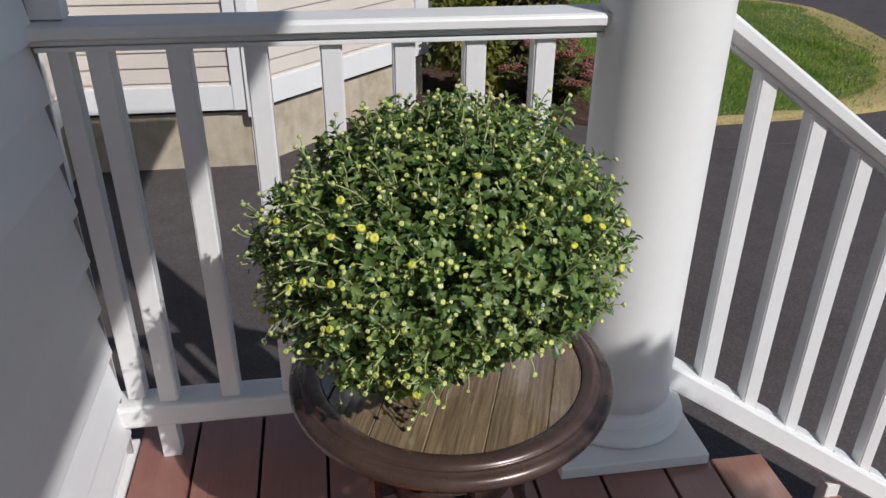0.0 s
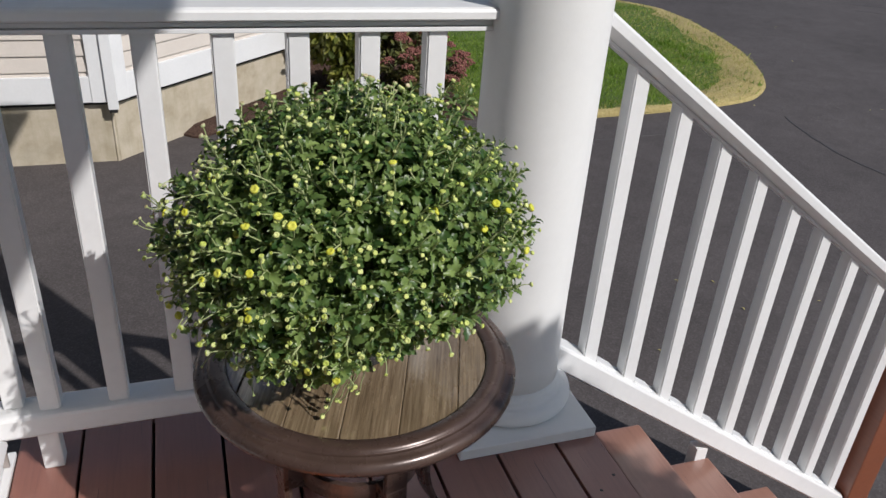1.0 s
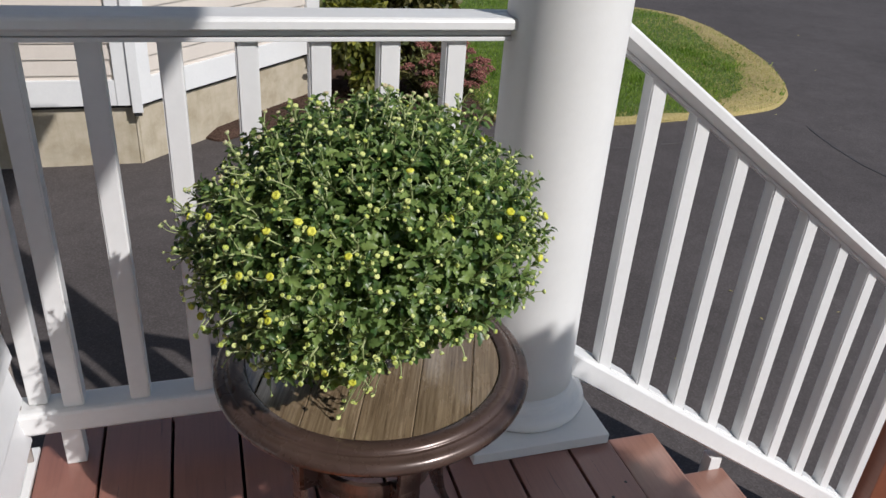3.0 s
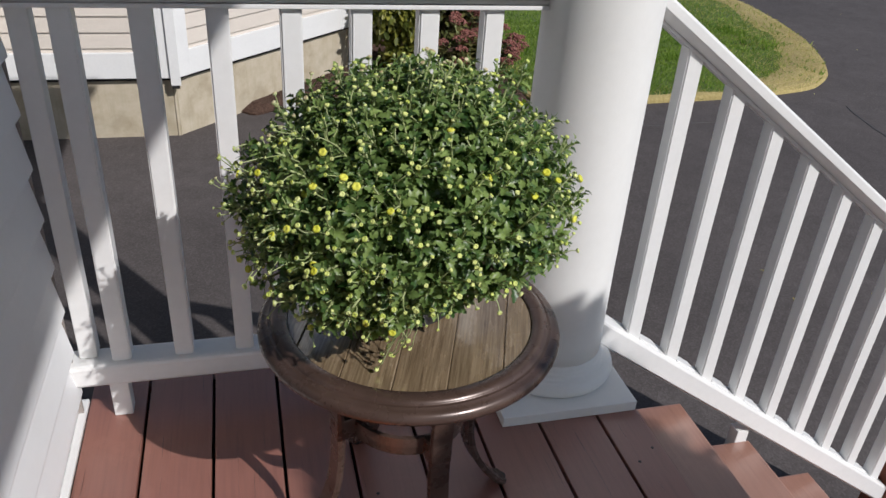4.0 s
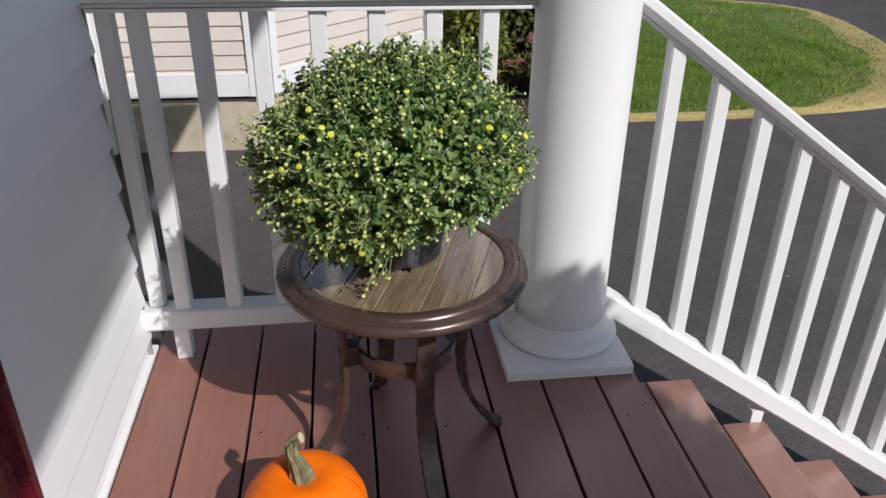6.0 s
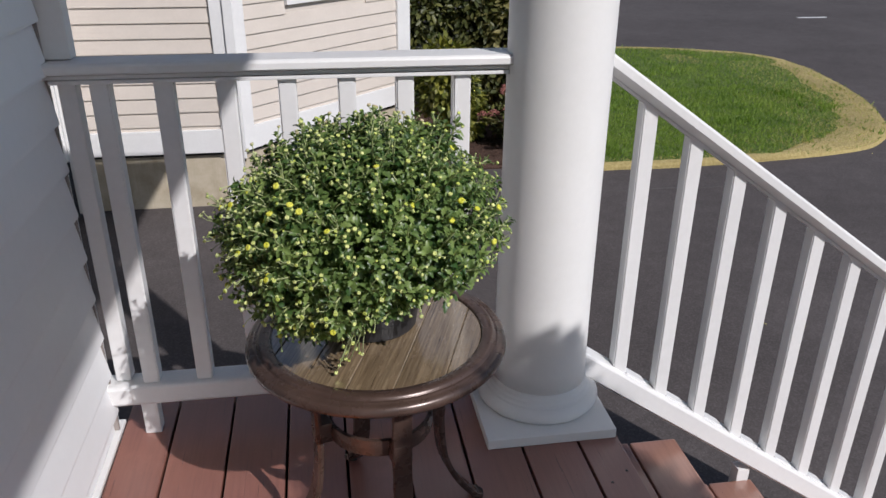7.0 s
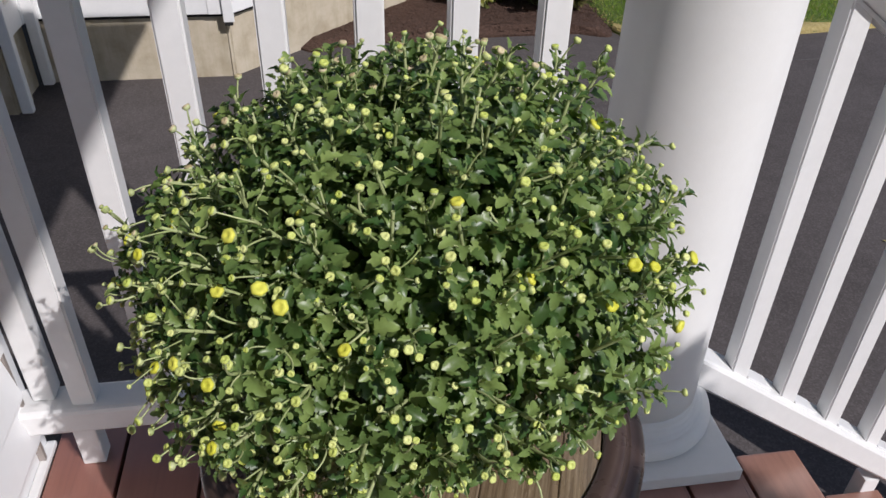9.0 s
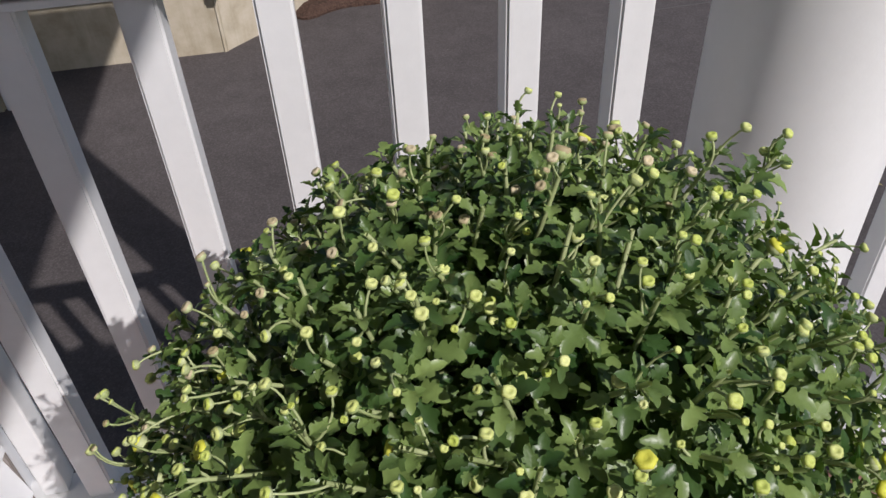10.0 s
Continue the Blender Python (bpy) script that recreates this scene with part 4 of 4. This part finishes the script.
def mum():
    rng = random.Random(12)
    plant = thing("potted_mum", "round green chrysanthemum full of pale buds in a black pot", "potted plant", Matrix.Translation((0.607, -0.365, TABLE_TOP)))
    origin = Vector((0.607, -0.365, TABLE_TOP))
    off = MUM - origin
    ph = 0.15
    pot = [(0.0, 0.0), (0.080, 0.0), (0.084, 0.004), (0.101, ph - 0.022), (0.107, ph - 0.02), (0.110, ph), (0.105, ph), (0.100, ph - 0.02), (0.0, ph - 0.021)]
    part("pot", lathe(pot, 48), POT, plant, "black plastic nursery pot", smooth=False)
    for k in range(3):
        part("pot_rib", lathe([(0.0865 + 0.0058 * k, 0.03 + 0.036 * k), (0.0882 + 0.0058 * k, 0.032 + 0.036 * k), (0.0868 + 0.0058 * k, 0.034 + 0.036 * k)], 48), POT, plant)
    part("soil", lathe([(0.0, ph - 0.016), (0.06, ph - 0.012), (0.1, ph - 0.018)], 24), POT_SOIL, plant)
    heart = origin + Vector((0, 0, ph))
    # sprigs: each a rosette of lobed leaves on a stem, some way apart, with dark gaps between
    def spread(k):
        return Vector((rng.uniform(-1, 1), rng.uniform(-1, 1), rng.uniform(-1, 1))) * k

    ways, tries = [], 0
    while len(ways) < 530 and tries < 30000:
        tries += 1
        d = random_way(rng, -0.82)
        if all((d - e).length > 0.101 for e in ways[-600:]):
            ways.append(d)
    leaves, stems, stalks, stalk_r, frames = [], [], [], [], []
    for d in ways:
        r = mum_radius(d)
        near_left = max(0.0, -0.70 * d.x - 0.55 * d.y)
        tip = MUM + d * r * rng.uniform(0.935, 1.03)
        axis = (d * 0.8 + Vector((0, 0, 0.32)) + spread(0.34)).normalized()
        side = axis.orthogonal().normalized()
        base = heart + Vector((d.x, d.y, 0)) * 0.05
        stems.append([q - origin for q in (base, base.lerp(tip, 0.45) + Vector((0, 0, 0.02)), tip - axis * 0.055, tip - axis * 0.025, tip)])
        count = rng.randint(15, 22)
        turn0 = rng.uniform(0, 6.28)
        for j in range(count):
            u = (j + rng.random() * 0.7) / count
            out = Matrix.Rotation(turn0 + 2.4 * j, 3, axis) @ side
            p = tip - axis * (0.058 * u ** 1.15) + out * rng.uniform(0.001, 0.005)
            way = out * (0.45 + 0.5 * u) + axis * (0.85 - 1.05 * u) + spread(0.35)
            up = axis * 0.9 - out * 0.25 + Vector((0, 0, 0.3)) + SUN * 0.2 + spread(0.45)
            q = (0.0078 + 0.0128 * u ** 0.6) * rng.uniform(0.75, 1.25)
            leaves.append((u + 0.25 * rng.random(), aim(p - origin, way, up, (q, q * rng.uniform(0.8, 1.15), q * rng.uniform(0.6, 1.9)))))
        # buds on thin bent stalks, thickest on the sunny near side
        n = 0
        for _ in range(5 if d.z > -0.35 else 3):
            n += rng.random() < 0.36 + 0.44 * near_left - 0.10 * max(0.0, d.x * 0.7 - d.z * 0.2)
        for _ in range(n):
            root = tip - axis * rng.uniform(0.004, 0.034)
            way = (axis * 0.75 + d * 0.45 + spread(0.85)).normalized()
            reach = rng.uniform(0.012, 0.030) + rng.uniform(0, 0.012) * near_left
            bow = way.cross(spread(1.0)).normalized() * reach * rng.uniform(0.1, 0.42)
            end = root + way * reach
            if d.z < -0.2:
                end.z -= rng.uniform(-0.006, 0.008)
            end.z = max(end.z, TABLE_TOP + 0.008)
            line = []
            for i in range(6):
                t = i / 5
                line.append(root * (1 - t) ** 2 + (root + way * reach * 0.55 + bow) * 2 * t * (1 - t) + end * t * t - origin)
            stalks.append(line)
            stalk_r.append(rng.uniform(0.00060, 0.00090))
            face = ((line[5] - line[4]).normalized() * 0.6 + d * 0.25 + Vector((0, 0, 0.35)) + spread(0.25)).normalized()
            yellow = rng.random() < 0.05
            q = rng.uniform(0.0044, 0.0054) if yellow else rng.choice((rng.uniform(0.0018, 0.0028), rng.uniform(0.0026, 0.0036), rng.uniform(0.0030, 0.0040)))
            faded = d.y > 0.0 and d.z > 0.1 and d.x < 0.45 and rng.random() < 0.55
            frames.append((2 if faded else int(yellow), end, aim(end - origin, face.orthogonal(), face, q)))
    # older leaves in the shade inside
    for i in range(5200):
        d = random_way(rng, -0.85)
        p = MUM + d * mum_radius(d) * rng.uniform(0.42, 0.74) - origin
        q = rng.uniform(0.012, 0.022)
        leaves.append((2.0, aim(p, d * 0.6 + spread(0.9), d * 0.6 + Vector((0, 0, 0.5)) + spread(0.6), (q, q, q * rng.uniform(0.6, 1.6)))))
    leaves.sort(key=lambda e: e[0])
    shown = [m for _, m in leaves if m[1, 3] < off.y and m[2, 3] > off.z - 0.05][:300]
    taken = {id(m) for m in shown}
    rest = [m for _, m in leaves if id(m) not in taken]
    tagged(scatter("foliage", MUM_SHAPE, np.array(rest), MUM_LEAF, plant), kind="stuff")
    shared = template_mesh("leaf", MUM_SHAPE, MUM_LEAF)
    for m in shown:
        piece("leaf", shared, plant, Matrix(m.tolist()))
    tagged(tubes("stem", stems, [0.0016] * len(stems), MUM_STEM, plant), kind="stuff")
    # a sprig that droops over the pot's front rim to the table
    for k in range(9):
        root = Vector((0.572 + rng.uniform(-0.012, 0.012), -0.565, 0.590))
        tip = Vector((0.556 + rng.uniform(-0.026, 0.022), -0.545 + rng.uniform(-0.03, 0.012), rng.uniform(0.482, 0.530)))
        knee = Vector((root.x * 0.6 + tip.x * 0.4, tip.y - 0.022, (root.z + tip.z) / 2 + 0.012))
        stalks.append([q - origin for q in (root, root.lerp(knee, 0.6) + Vector((0, -0.006, 0.002)), knee, knee.lerp(tip, 0.35), knee.lerp(tip, 0.7) + Vector((0, -0.005, 0)), tip)])
        stalk_r.append(0.0009)
        face = Vector((rng.uniform(-0.4, 0.4), -0.6, rng.uniform(-0.3, 0.4)))
        frames.append((0, tip, aim(tip - origin, face.orthogonal(), face, rng.uniform(0.0026, 0.004))))
    tagged(tubes("stalk", stalks, stalk_r, MUM_STEM, plant), kind="stuff")
    bud_mesh = two_tone("bud", BUD_SHAPE, BUD, CALYX_SHAPE, CALYX)
    bloom_mesh = two_tone("bloom", BLOOM_SHAPE, BLOOM, CALYX_SHAPE, CALYX)
    frames.sort(key=lambda e: e[1].y - 0.6 * e[1].z)
    for tone, _, m in frames[:300]:
        piece("bloom" if tone == 1 else "bud", bloom_mesh if tone == 1 else bud_mesh, plant, Matrix(m.tolist()))
    for tone, name, shape, material in ((0, "bud", BUD_SHAPE, BUD), (1, "bloom", BLOOM_SHAPE, BLOOM), (2, "faded_bud", BUD_SHAPE, DRY_BUD)):
        tagged(scatter(name, shape, np.array([m for y, _, m in frames[300:] if y == tone]), material, plant), kind="stuff")
    tagged(scatter("calyx", CALYX_SHAPE, np.array([m for _, _, m in frames[300:]]), CALYX, plant), kind="stuff")


# ---- side table ----
def side_table():
    t = thing("side_table", "round bronze metal side table with a weathered plank top", "side table", Matrix.Translation(TABLE) @ pose(0, 0, 0, 0, 0, -20))
    R = 0.242
    rim = [(0.196, 0.462), (0.196, 0.476), (0.199, 0.479), (0.214, 0.479), (0.2195, 0.4775), (0.2205, 0.4745), (0.2225, 0.4725), (0.2245, 0.4735), (0.2262, 0.4735), (0.2275, 0.4715), (0.233, 0.472), (0.2385, 0.469), (0.2415, 0.464), (R, 0.459), (0.240, 0.453),
           (0.234, 0.449), (0.224, 0.447), (0.205, 0.449), (0.2, 0.456)]
    part("rim", lathe(rim, 128, closed=True), BRONZE, t, "bronze brown metal rim", smooth=True)
    # near-black disc, so the slits between slats take their shade from its colour
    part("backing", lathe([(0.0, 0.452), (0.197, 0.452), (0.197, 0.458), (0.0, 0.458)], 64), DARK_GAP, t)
    r_in, w = 0.1955, 0.077
    n = 6
    for k in range(n):
        x0, x1 = -n * w / 2 + k * w + 0.0004, -n * w / 2 + (k + 1) * w - 0.0004
        x0, x1 = max(x0, -r_in + 0.001), min(x1, r_in - 0.001)
        pts = []
        for i in range(13):
            x = x0 + (x1 - x0) * i / 12
            pts.append((x, math.sqrt(r_in ** 2 - x ** 2)))
        pts += [(x, -y) for x, y in pts[::-1]]
        bm = bmesh.new()
        hi = [bm.verts.new((x, y, TABLE_TOP)) for x, y in pts]
        lo = [bm.verts.new((x, y, 0.459)) for x, y in pts]
        bm.faces.new(hi[::-1])
        bm.faces.new(lo)
        for i in range(len(pts)):
            j = (i + 1) % len(pts)
            bm.faces.new((hi[i], hi[j], lo[j], lo[i]))
        bmesh.ops.recalc_face_normals(bm, faces=bm.faces[:])
        top_edges = [e for e in bm.edges if all(v.co.z > TABLE_TOP - 0.001 for v in e.verts)]
        bmesh.ops.bevel(bm, geom=top_edges, offset=0.0015, segments=1, affect="EDGES")
        part("slat", bm, SLAT, t)
    # legs: flat bars that come in at the ring and sweep out to the floor
    curve = [(0.152, 0.450), (0.138, 0.41), (0.1295, 0.36), (0.127, 0.29), (0.127, 0.22), (0.136, 0.145), (0.160, 0.085), (0.190, 0.040), (0.212, 0.014), (0.226, 0.008)]
    fine = []
    for i in range(len(curve) - 1):
        p0, p1, p2, p3 = (Vector((*curve[min(max(i + j, 0), len(curve) - 1)], 0)) for j in (-1, 0, 1, 2))
        for s in range(4):
            u = s / 4
            q = 0.5 * ((2 * p1) + (p2 - p0) * u + (2 * p0 - 5 * p1 + 4 * p2 - p3) * u * u + (3 * p1 - p0 - 3 * p2 + p3) * u ** 3)
            fine.append((q.x, 0, q.y))
    fine.append((curve[-1][0], 0, curve[-1][1]))
    sec = [(-0.0175, -0.006), (0.0175, -0.006), (0.019, 0.0), (0.0175, 0.006), (-0.0175, 0.006), (-0.019, 0.0)]
    leg_data = mesh_of(sweep(fine, sec, side=(0, 1, 0)), "leg", BRONZE)
    foot_data = mesh_of(lathe([(0.0, 0.0), (0.011, 0.0), (0.013, 0.004), (0.012, 0.012), (0.0, 0.013)], 16), "foot", DARK_GAP)
    block_data = mesh_of(box((0.100, -0.0185, 0.260), (0.134, 0.0185, 0.303), 0.003), "joint_block", BRONZE)
    for k in range(4):
        m = pose(0, 0, 0, 0, 0, -56 + 90 * k)
        leg = piece("leg", leg_data, t, m)
        piece("foot", foot_data, leg, pose(0.222, 0, 0))
        piece("joint_block", block_data, leg, Matrix.Identity(4))
    part("ring", lathe([(0.096, 0.264), (0.104, 0.264), (0.105, 0.281), (0.104, 0.298), (0.096, 0.298), (0.095, 0.281)], 72, closed=True), BRONZE, t, smooth=False)


# ---- pumpkin ----
def pumpkin():
    p = thing("pumpkin", "small bright orange pumpkin with a dry curved stem", "pumpkin", Matrix.Translation((0.410, -0.650, 0)))
    bm = bmesh.new()
    rows, cols = 28, 112
    R, H = 0.115, 0.188
    rings = []
    for i in range(rows + 1):
        a = -math.pi / 2 + math.pi * i / rows
        ring = []
        for c in range(cols):
            th = 2 * math.pi * c / cols
            lobe = abs(math.sin(th * 6 + 0.7 * math.sin(th * 2)))
            k = math.cos(a) ** 0.82 if math.cos(a) > 1e-6 else 0.0
            rad = R * k * (0.970 + 0.034 * lobe ** 0.32)
            z = H / 2 + H / 2 * math.sin(a)
            dip = 0.020 * math.exp(-(k / 0.30) ** 2)
            z += dip if a < 0 else -dip
            z = max(z, 0.0005)
            ring.append(bm.verts.new((rad * math.cos(th) * 1.0, rad * math.sin(th), z)))
        rings.append(ring)
    for a, b in zip(rings, rings[1:]):
        for c in range(cols):
            bm.faces.new((a[c], a[(c + 1) % cols], b[(c + 1) % cols], b[c]))
    bmesh.ops.remove_doubles(bm, verts=bm.verts[:], dist=0.0002)
    bmesh.ops.recalc_face_normals(bm, faces=bm.faces[:])
    part("body", bm, PUMPKIN, p, smooth=True)
    path = [(0, 0, 0.160), (0.0, 0, 0.175), (-0.004, 0.0, 0.195), (-0.010, 0.001, 0.215), (-0.016, 0.002, 0.232), (-0.017, 0.003, 0.247), (-0.008, 0.004, 0.258), (0.002, 0.004, 0.262)]

    def ribbed(t):
        r = 0.019 * (1 - t) ** 3.2 + 0.0092 + 0.0022 * max(0, t - 0.8) * 5
        return [(r * (1 + 0.16 * (-1) ** i) * math.cos(2 * math.pi * i / 14), r * (1 + 0.16 * (-1) ** i) * math.sin(2 * math.pi * i / 14)) for i in range(14)]

    part("stem", sweep(path, ribbed, side=(0, 1, 0)), STEM, p, "dry ribbed grey green stem")
    cut = lathe([(0.0, 0.004), (0.006, 0.0035), (0.0095, 0.0015), (0.0105, -0.001), (0.0, -0.002)], 14)
    for v in cut.verts:
        v.co += Vector((0.0012, 0.0008, 0.0012)) * noise.noise(v.co * 260)
    part("stem_cut", cut, CUT, p, "pale corky cut end", m=Matrix.Translation((0.003, 0.004, 0.2625)) @ pose(0, 0, 0, 0, 68, 0))


# ---- planting beyond the drive ----
def bush(name, centre, size, count, material, leaf, seed, label, category="shrub", lumps=7, group=""):
    rng = random.Random(seed)
    b = thing(name, label, category, Matrix.Translation(centre), group)
    wood = bmesh.new()
    balls = [(Vector((rng.uniform(-.55, .55) * size[0], rng.uniform(-.55, .55) * size[1], size[2] * rng.uniform(0.25, 0.78))), rng.uniform(0.32, 0.5)) for _ in range(lumps)]
    for c, _ in balls:
        sweep([(c.x * 0.1, c.y * 0.1, 0), (c.x * 0.4, c.y * 0.4, c.z * 0.5), tuple(c)], lambda t: circle(0.018 * (1 - 0.7 * t), 6), wood)
    part("trunk", wood, BARK, b)
    mats = []
    for _ in range(count):
        c, r = rng.choice(balls)
        d = random_way(rng, -0.9)
        rad = r * (0.75 + 0.4 * noise.noise(d * 2.5 + c * 5)) * rng.uniform(0.45, 1.0) ** 0.5
        p = c + Vector((d.x * size[0], d.y * size[1], d.z * size[2])) * rad
        if p.z < 0.03:
            continue
        out = d + Vector((rng.uniform(-1, 1), rng.uniform(-1, 1), rng.uniform(-1, 0.6))) * 0.9
        s = leaf * rng.uniform(0.6, 1.2)
        mats.append(aim(p, out, d + Vector((rng.uniform(-.5, .5), rng.uniform(-.5, .5), 0.7)), s))
    tagged(scatter("crown", OVAL_SHAPE, np.array(mats), material, b), kind="stuff")
    return b, balls


def flower_plant(name, centre, width, depth, height, seed, label):
    """A clump of upright stems with fleshy leaves, each topped by a flat dusky head of tiny flowers."""
    rng = random.Random(seed)
    p = thing(name, label, "flowering plant", Matrix.Translation(centre))
    stems, leaves, florets = bmesh.new(), [], []
    for k in range(46):
        a, q = rng.uniform(0, 6.28), math.sqrt(rng.random())
        top = Vector((math.cos(a) * q * width, math.sin(a) * q * depth, height * (1.0 - 0.45 * q * q) * rng.uniform(0.62, 1.1)))
        root = Vector((top.x * 0.35, top.y * 0.35, 0))
        sweep([root, root.lerp(top, 0.5) + Vector((0, 0, 0.03)), top], lambda t: circle(0.006 * (1 - 0.4 * t), 5), stems)
        for j in range(40):
            c = root.lerp(top, rng.uniform(0.04, 0.93))
            b = rng.uniform(0, 6.28)
            out = Vector((math.cos(b), math.sin(b), rng.uniform(-0.1, 0.6)))
            leaves.append(aim(c, out, (0, 0, 1), rng.uniform(0.055, 0.105)))
        head = rng.uniform(0.045, 0.075)
        for j in range(85):
            b, w = rng.uniform(0, 6.28), math.sqrt(rng.random())
            c = top + Vector((math.cos(b) * w * head, math.sin(b) * w * head, 0.03 * (1 - w * w) + rng.uniform(-0.008, 0.008)))
            florets.append(aim(c, (1, 0, 0), (0, 0, 1), rng.uniform(0.006, 0.010)))
    tagged(part("stem", stems, MUM_STEM, p), kind="stuff")
    tagged(scatter("foliage", OVAL_SHAPE, np.array(leaves), SHRUB_OLIVE, p), kind="stuff")
    tagged(scatter("flower_head", ball_shape(3, 5, 0.8), np.array(florets), SEDUM, p), kind="stuff")


def planting():
    bush("shrub", (1.72, 5.15, GROUND + 0.05), (0.42, 0.40, 0.86), 3600, SHRUB, 0.085, 21, "yellow green leafy shrub in the mulch bed")
    bush("shrub", (1.85, 6.25, GROUND + 0.05), (0.95, 0.55, 1.75), 8000, SHRUB_DARK, 0.085, 22, "tall dark green shrub behind the bed", lumps=11)
    bush("shrub", (2.34, 6.02, GROUND + 0.05), (0.62, 0.42, 1.28), 5200, SHRUB_OLIVE, 0.10, 24, "olive brown broad-leaved shrub in the mulch bed", lumps=9)
    flower_plant("flowering_plant", (2.36, 5.02, GROUND + 0.05), 0.44, 0.40, 0.52, 23, "clump of fleshy leaves with dusky pink flower heads")


def shade_tree():
    """An unseen leafy tree of two masses beside the steps, behind the viewer, added to cast the shade over the deck and
    the column's foot.
    """
    rng = random.Random(31)
    foot = Vector((2.40, -2.52, GROUND))
    masses = [(Vector((2.29, -2.44, 1.87)), 0.50), (Vector((2.464, -2.596, 1.60)), 0.50)]
    t = thing("ornamental_tree", "unseen leafy tree beside the porch steps, added to cast shade", "tree", Matrix.Translation(foot))
    wood, mats = bmesh.new(), []
    fork = Vector((0.0, 0.0, 2.05))
    sweep([(0, 0, 0), (0.012, 0.0, 0.8), (-0.008, 0.01, 1.5), tuple(fork)], lambda u: circle(0.045 * (1 - 0.45 * u), 10), wood)
    for centre, radius in masses:
        c = centre - foot
        sweep([tuple(fork - Vector((0, 0, 0.05))), tuple(fork.lerp(c, 0.5) + Vector((0, 0, 0.03))), tuple(c)], lambda u: circle(0.024 * (1 - 0.5 * u), 8), wood)
        for k in range(12):
            d = random_way(rng, -0.3)
            sweep([tuple(c - Vector((0, 0, 0.1))), tuple(c + d * radius * 0.42), tuple(c + d * radius * 0.84)], lambda u: circle(0.012 * (1 - 0.7 * u), 6), wood)
        for i in range(13000):
            d = random_way(rng, -1.0)
            r = radius * (1 + 0.08 * noise.noise(d * 3.0)) * rng.uniform(0.25, 1.0) ** 0.42
            mats.append(aim(c + d * r, d + Vector((rng.uniform(-1, 1), rng.uniform(-1, 1), rng.uniform(-1, 1))), d, rng.uniform(0.04, 0.075)))
    part("trunk", wood, BARK, t)
    tagged(scatter("crown", OVAL_SHAPE, np.array(mats), SHRUB_DARK, t), kind="stuff")


ground_sheet()
drive_details()
bed()
lawn()
porch_roof()
house_wall()
bay_house()
porch_rail()
stair_rail()
porch_column()
side_table()
mum()
pumpkin()
planting()
shade_tree()
stairs()
deck()
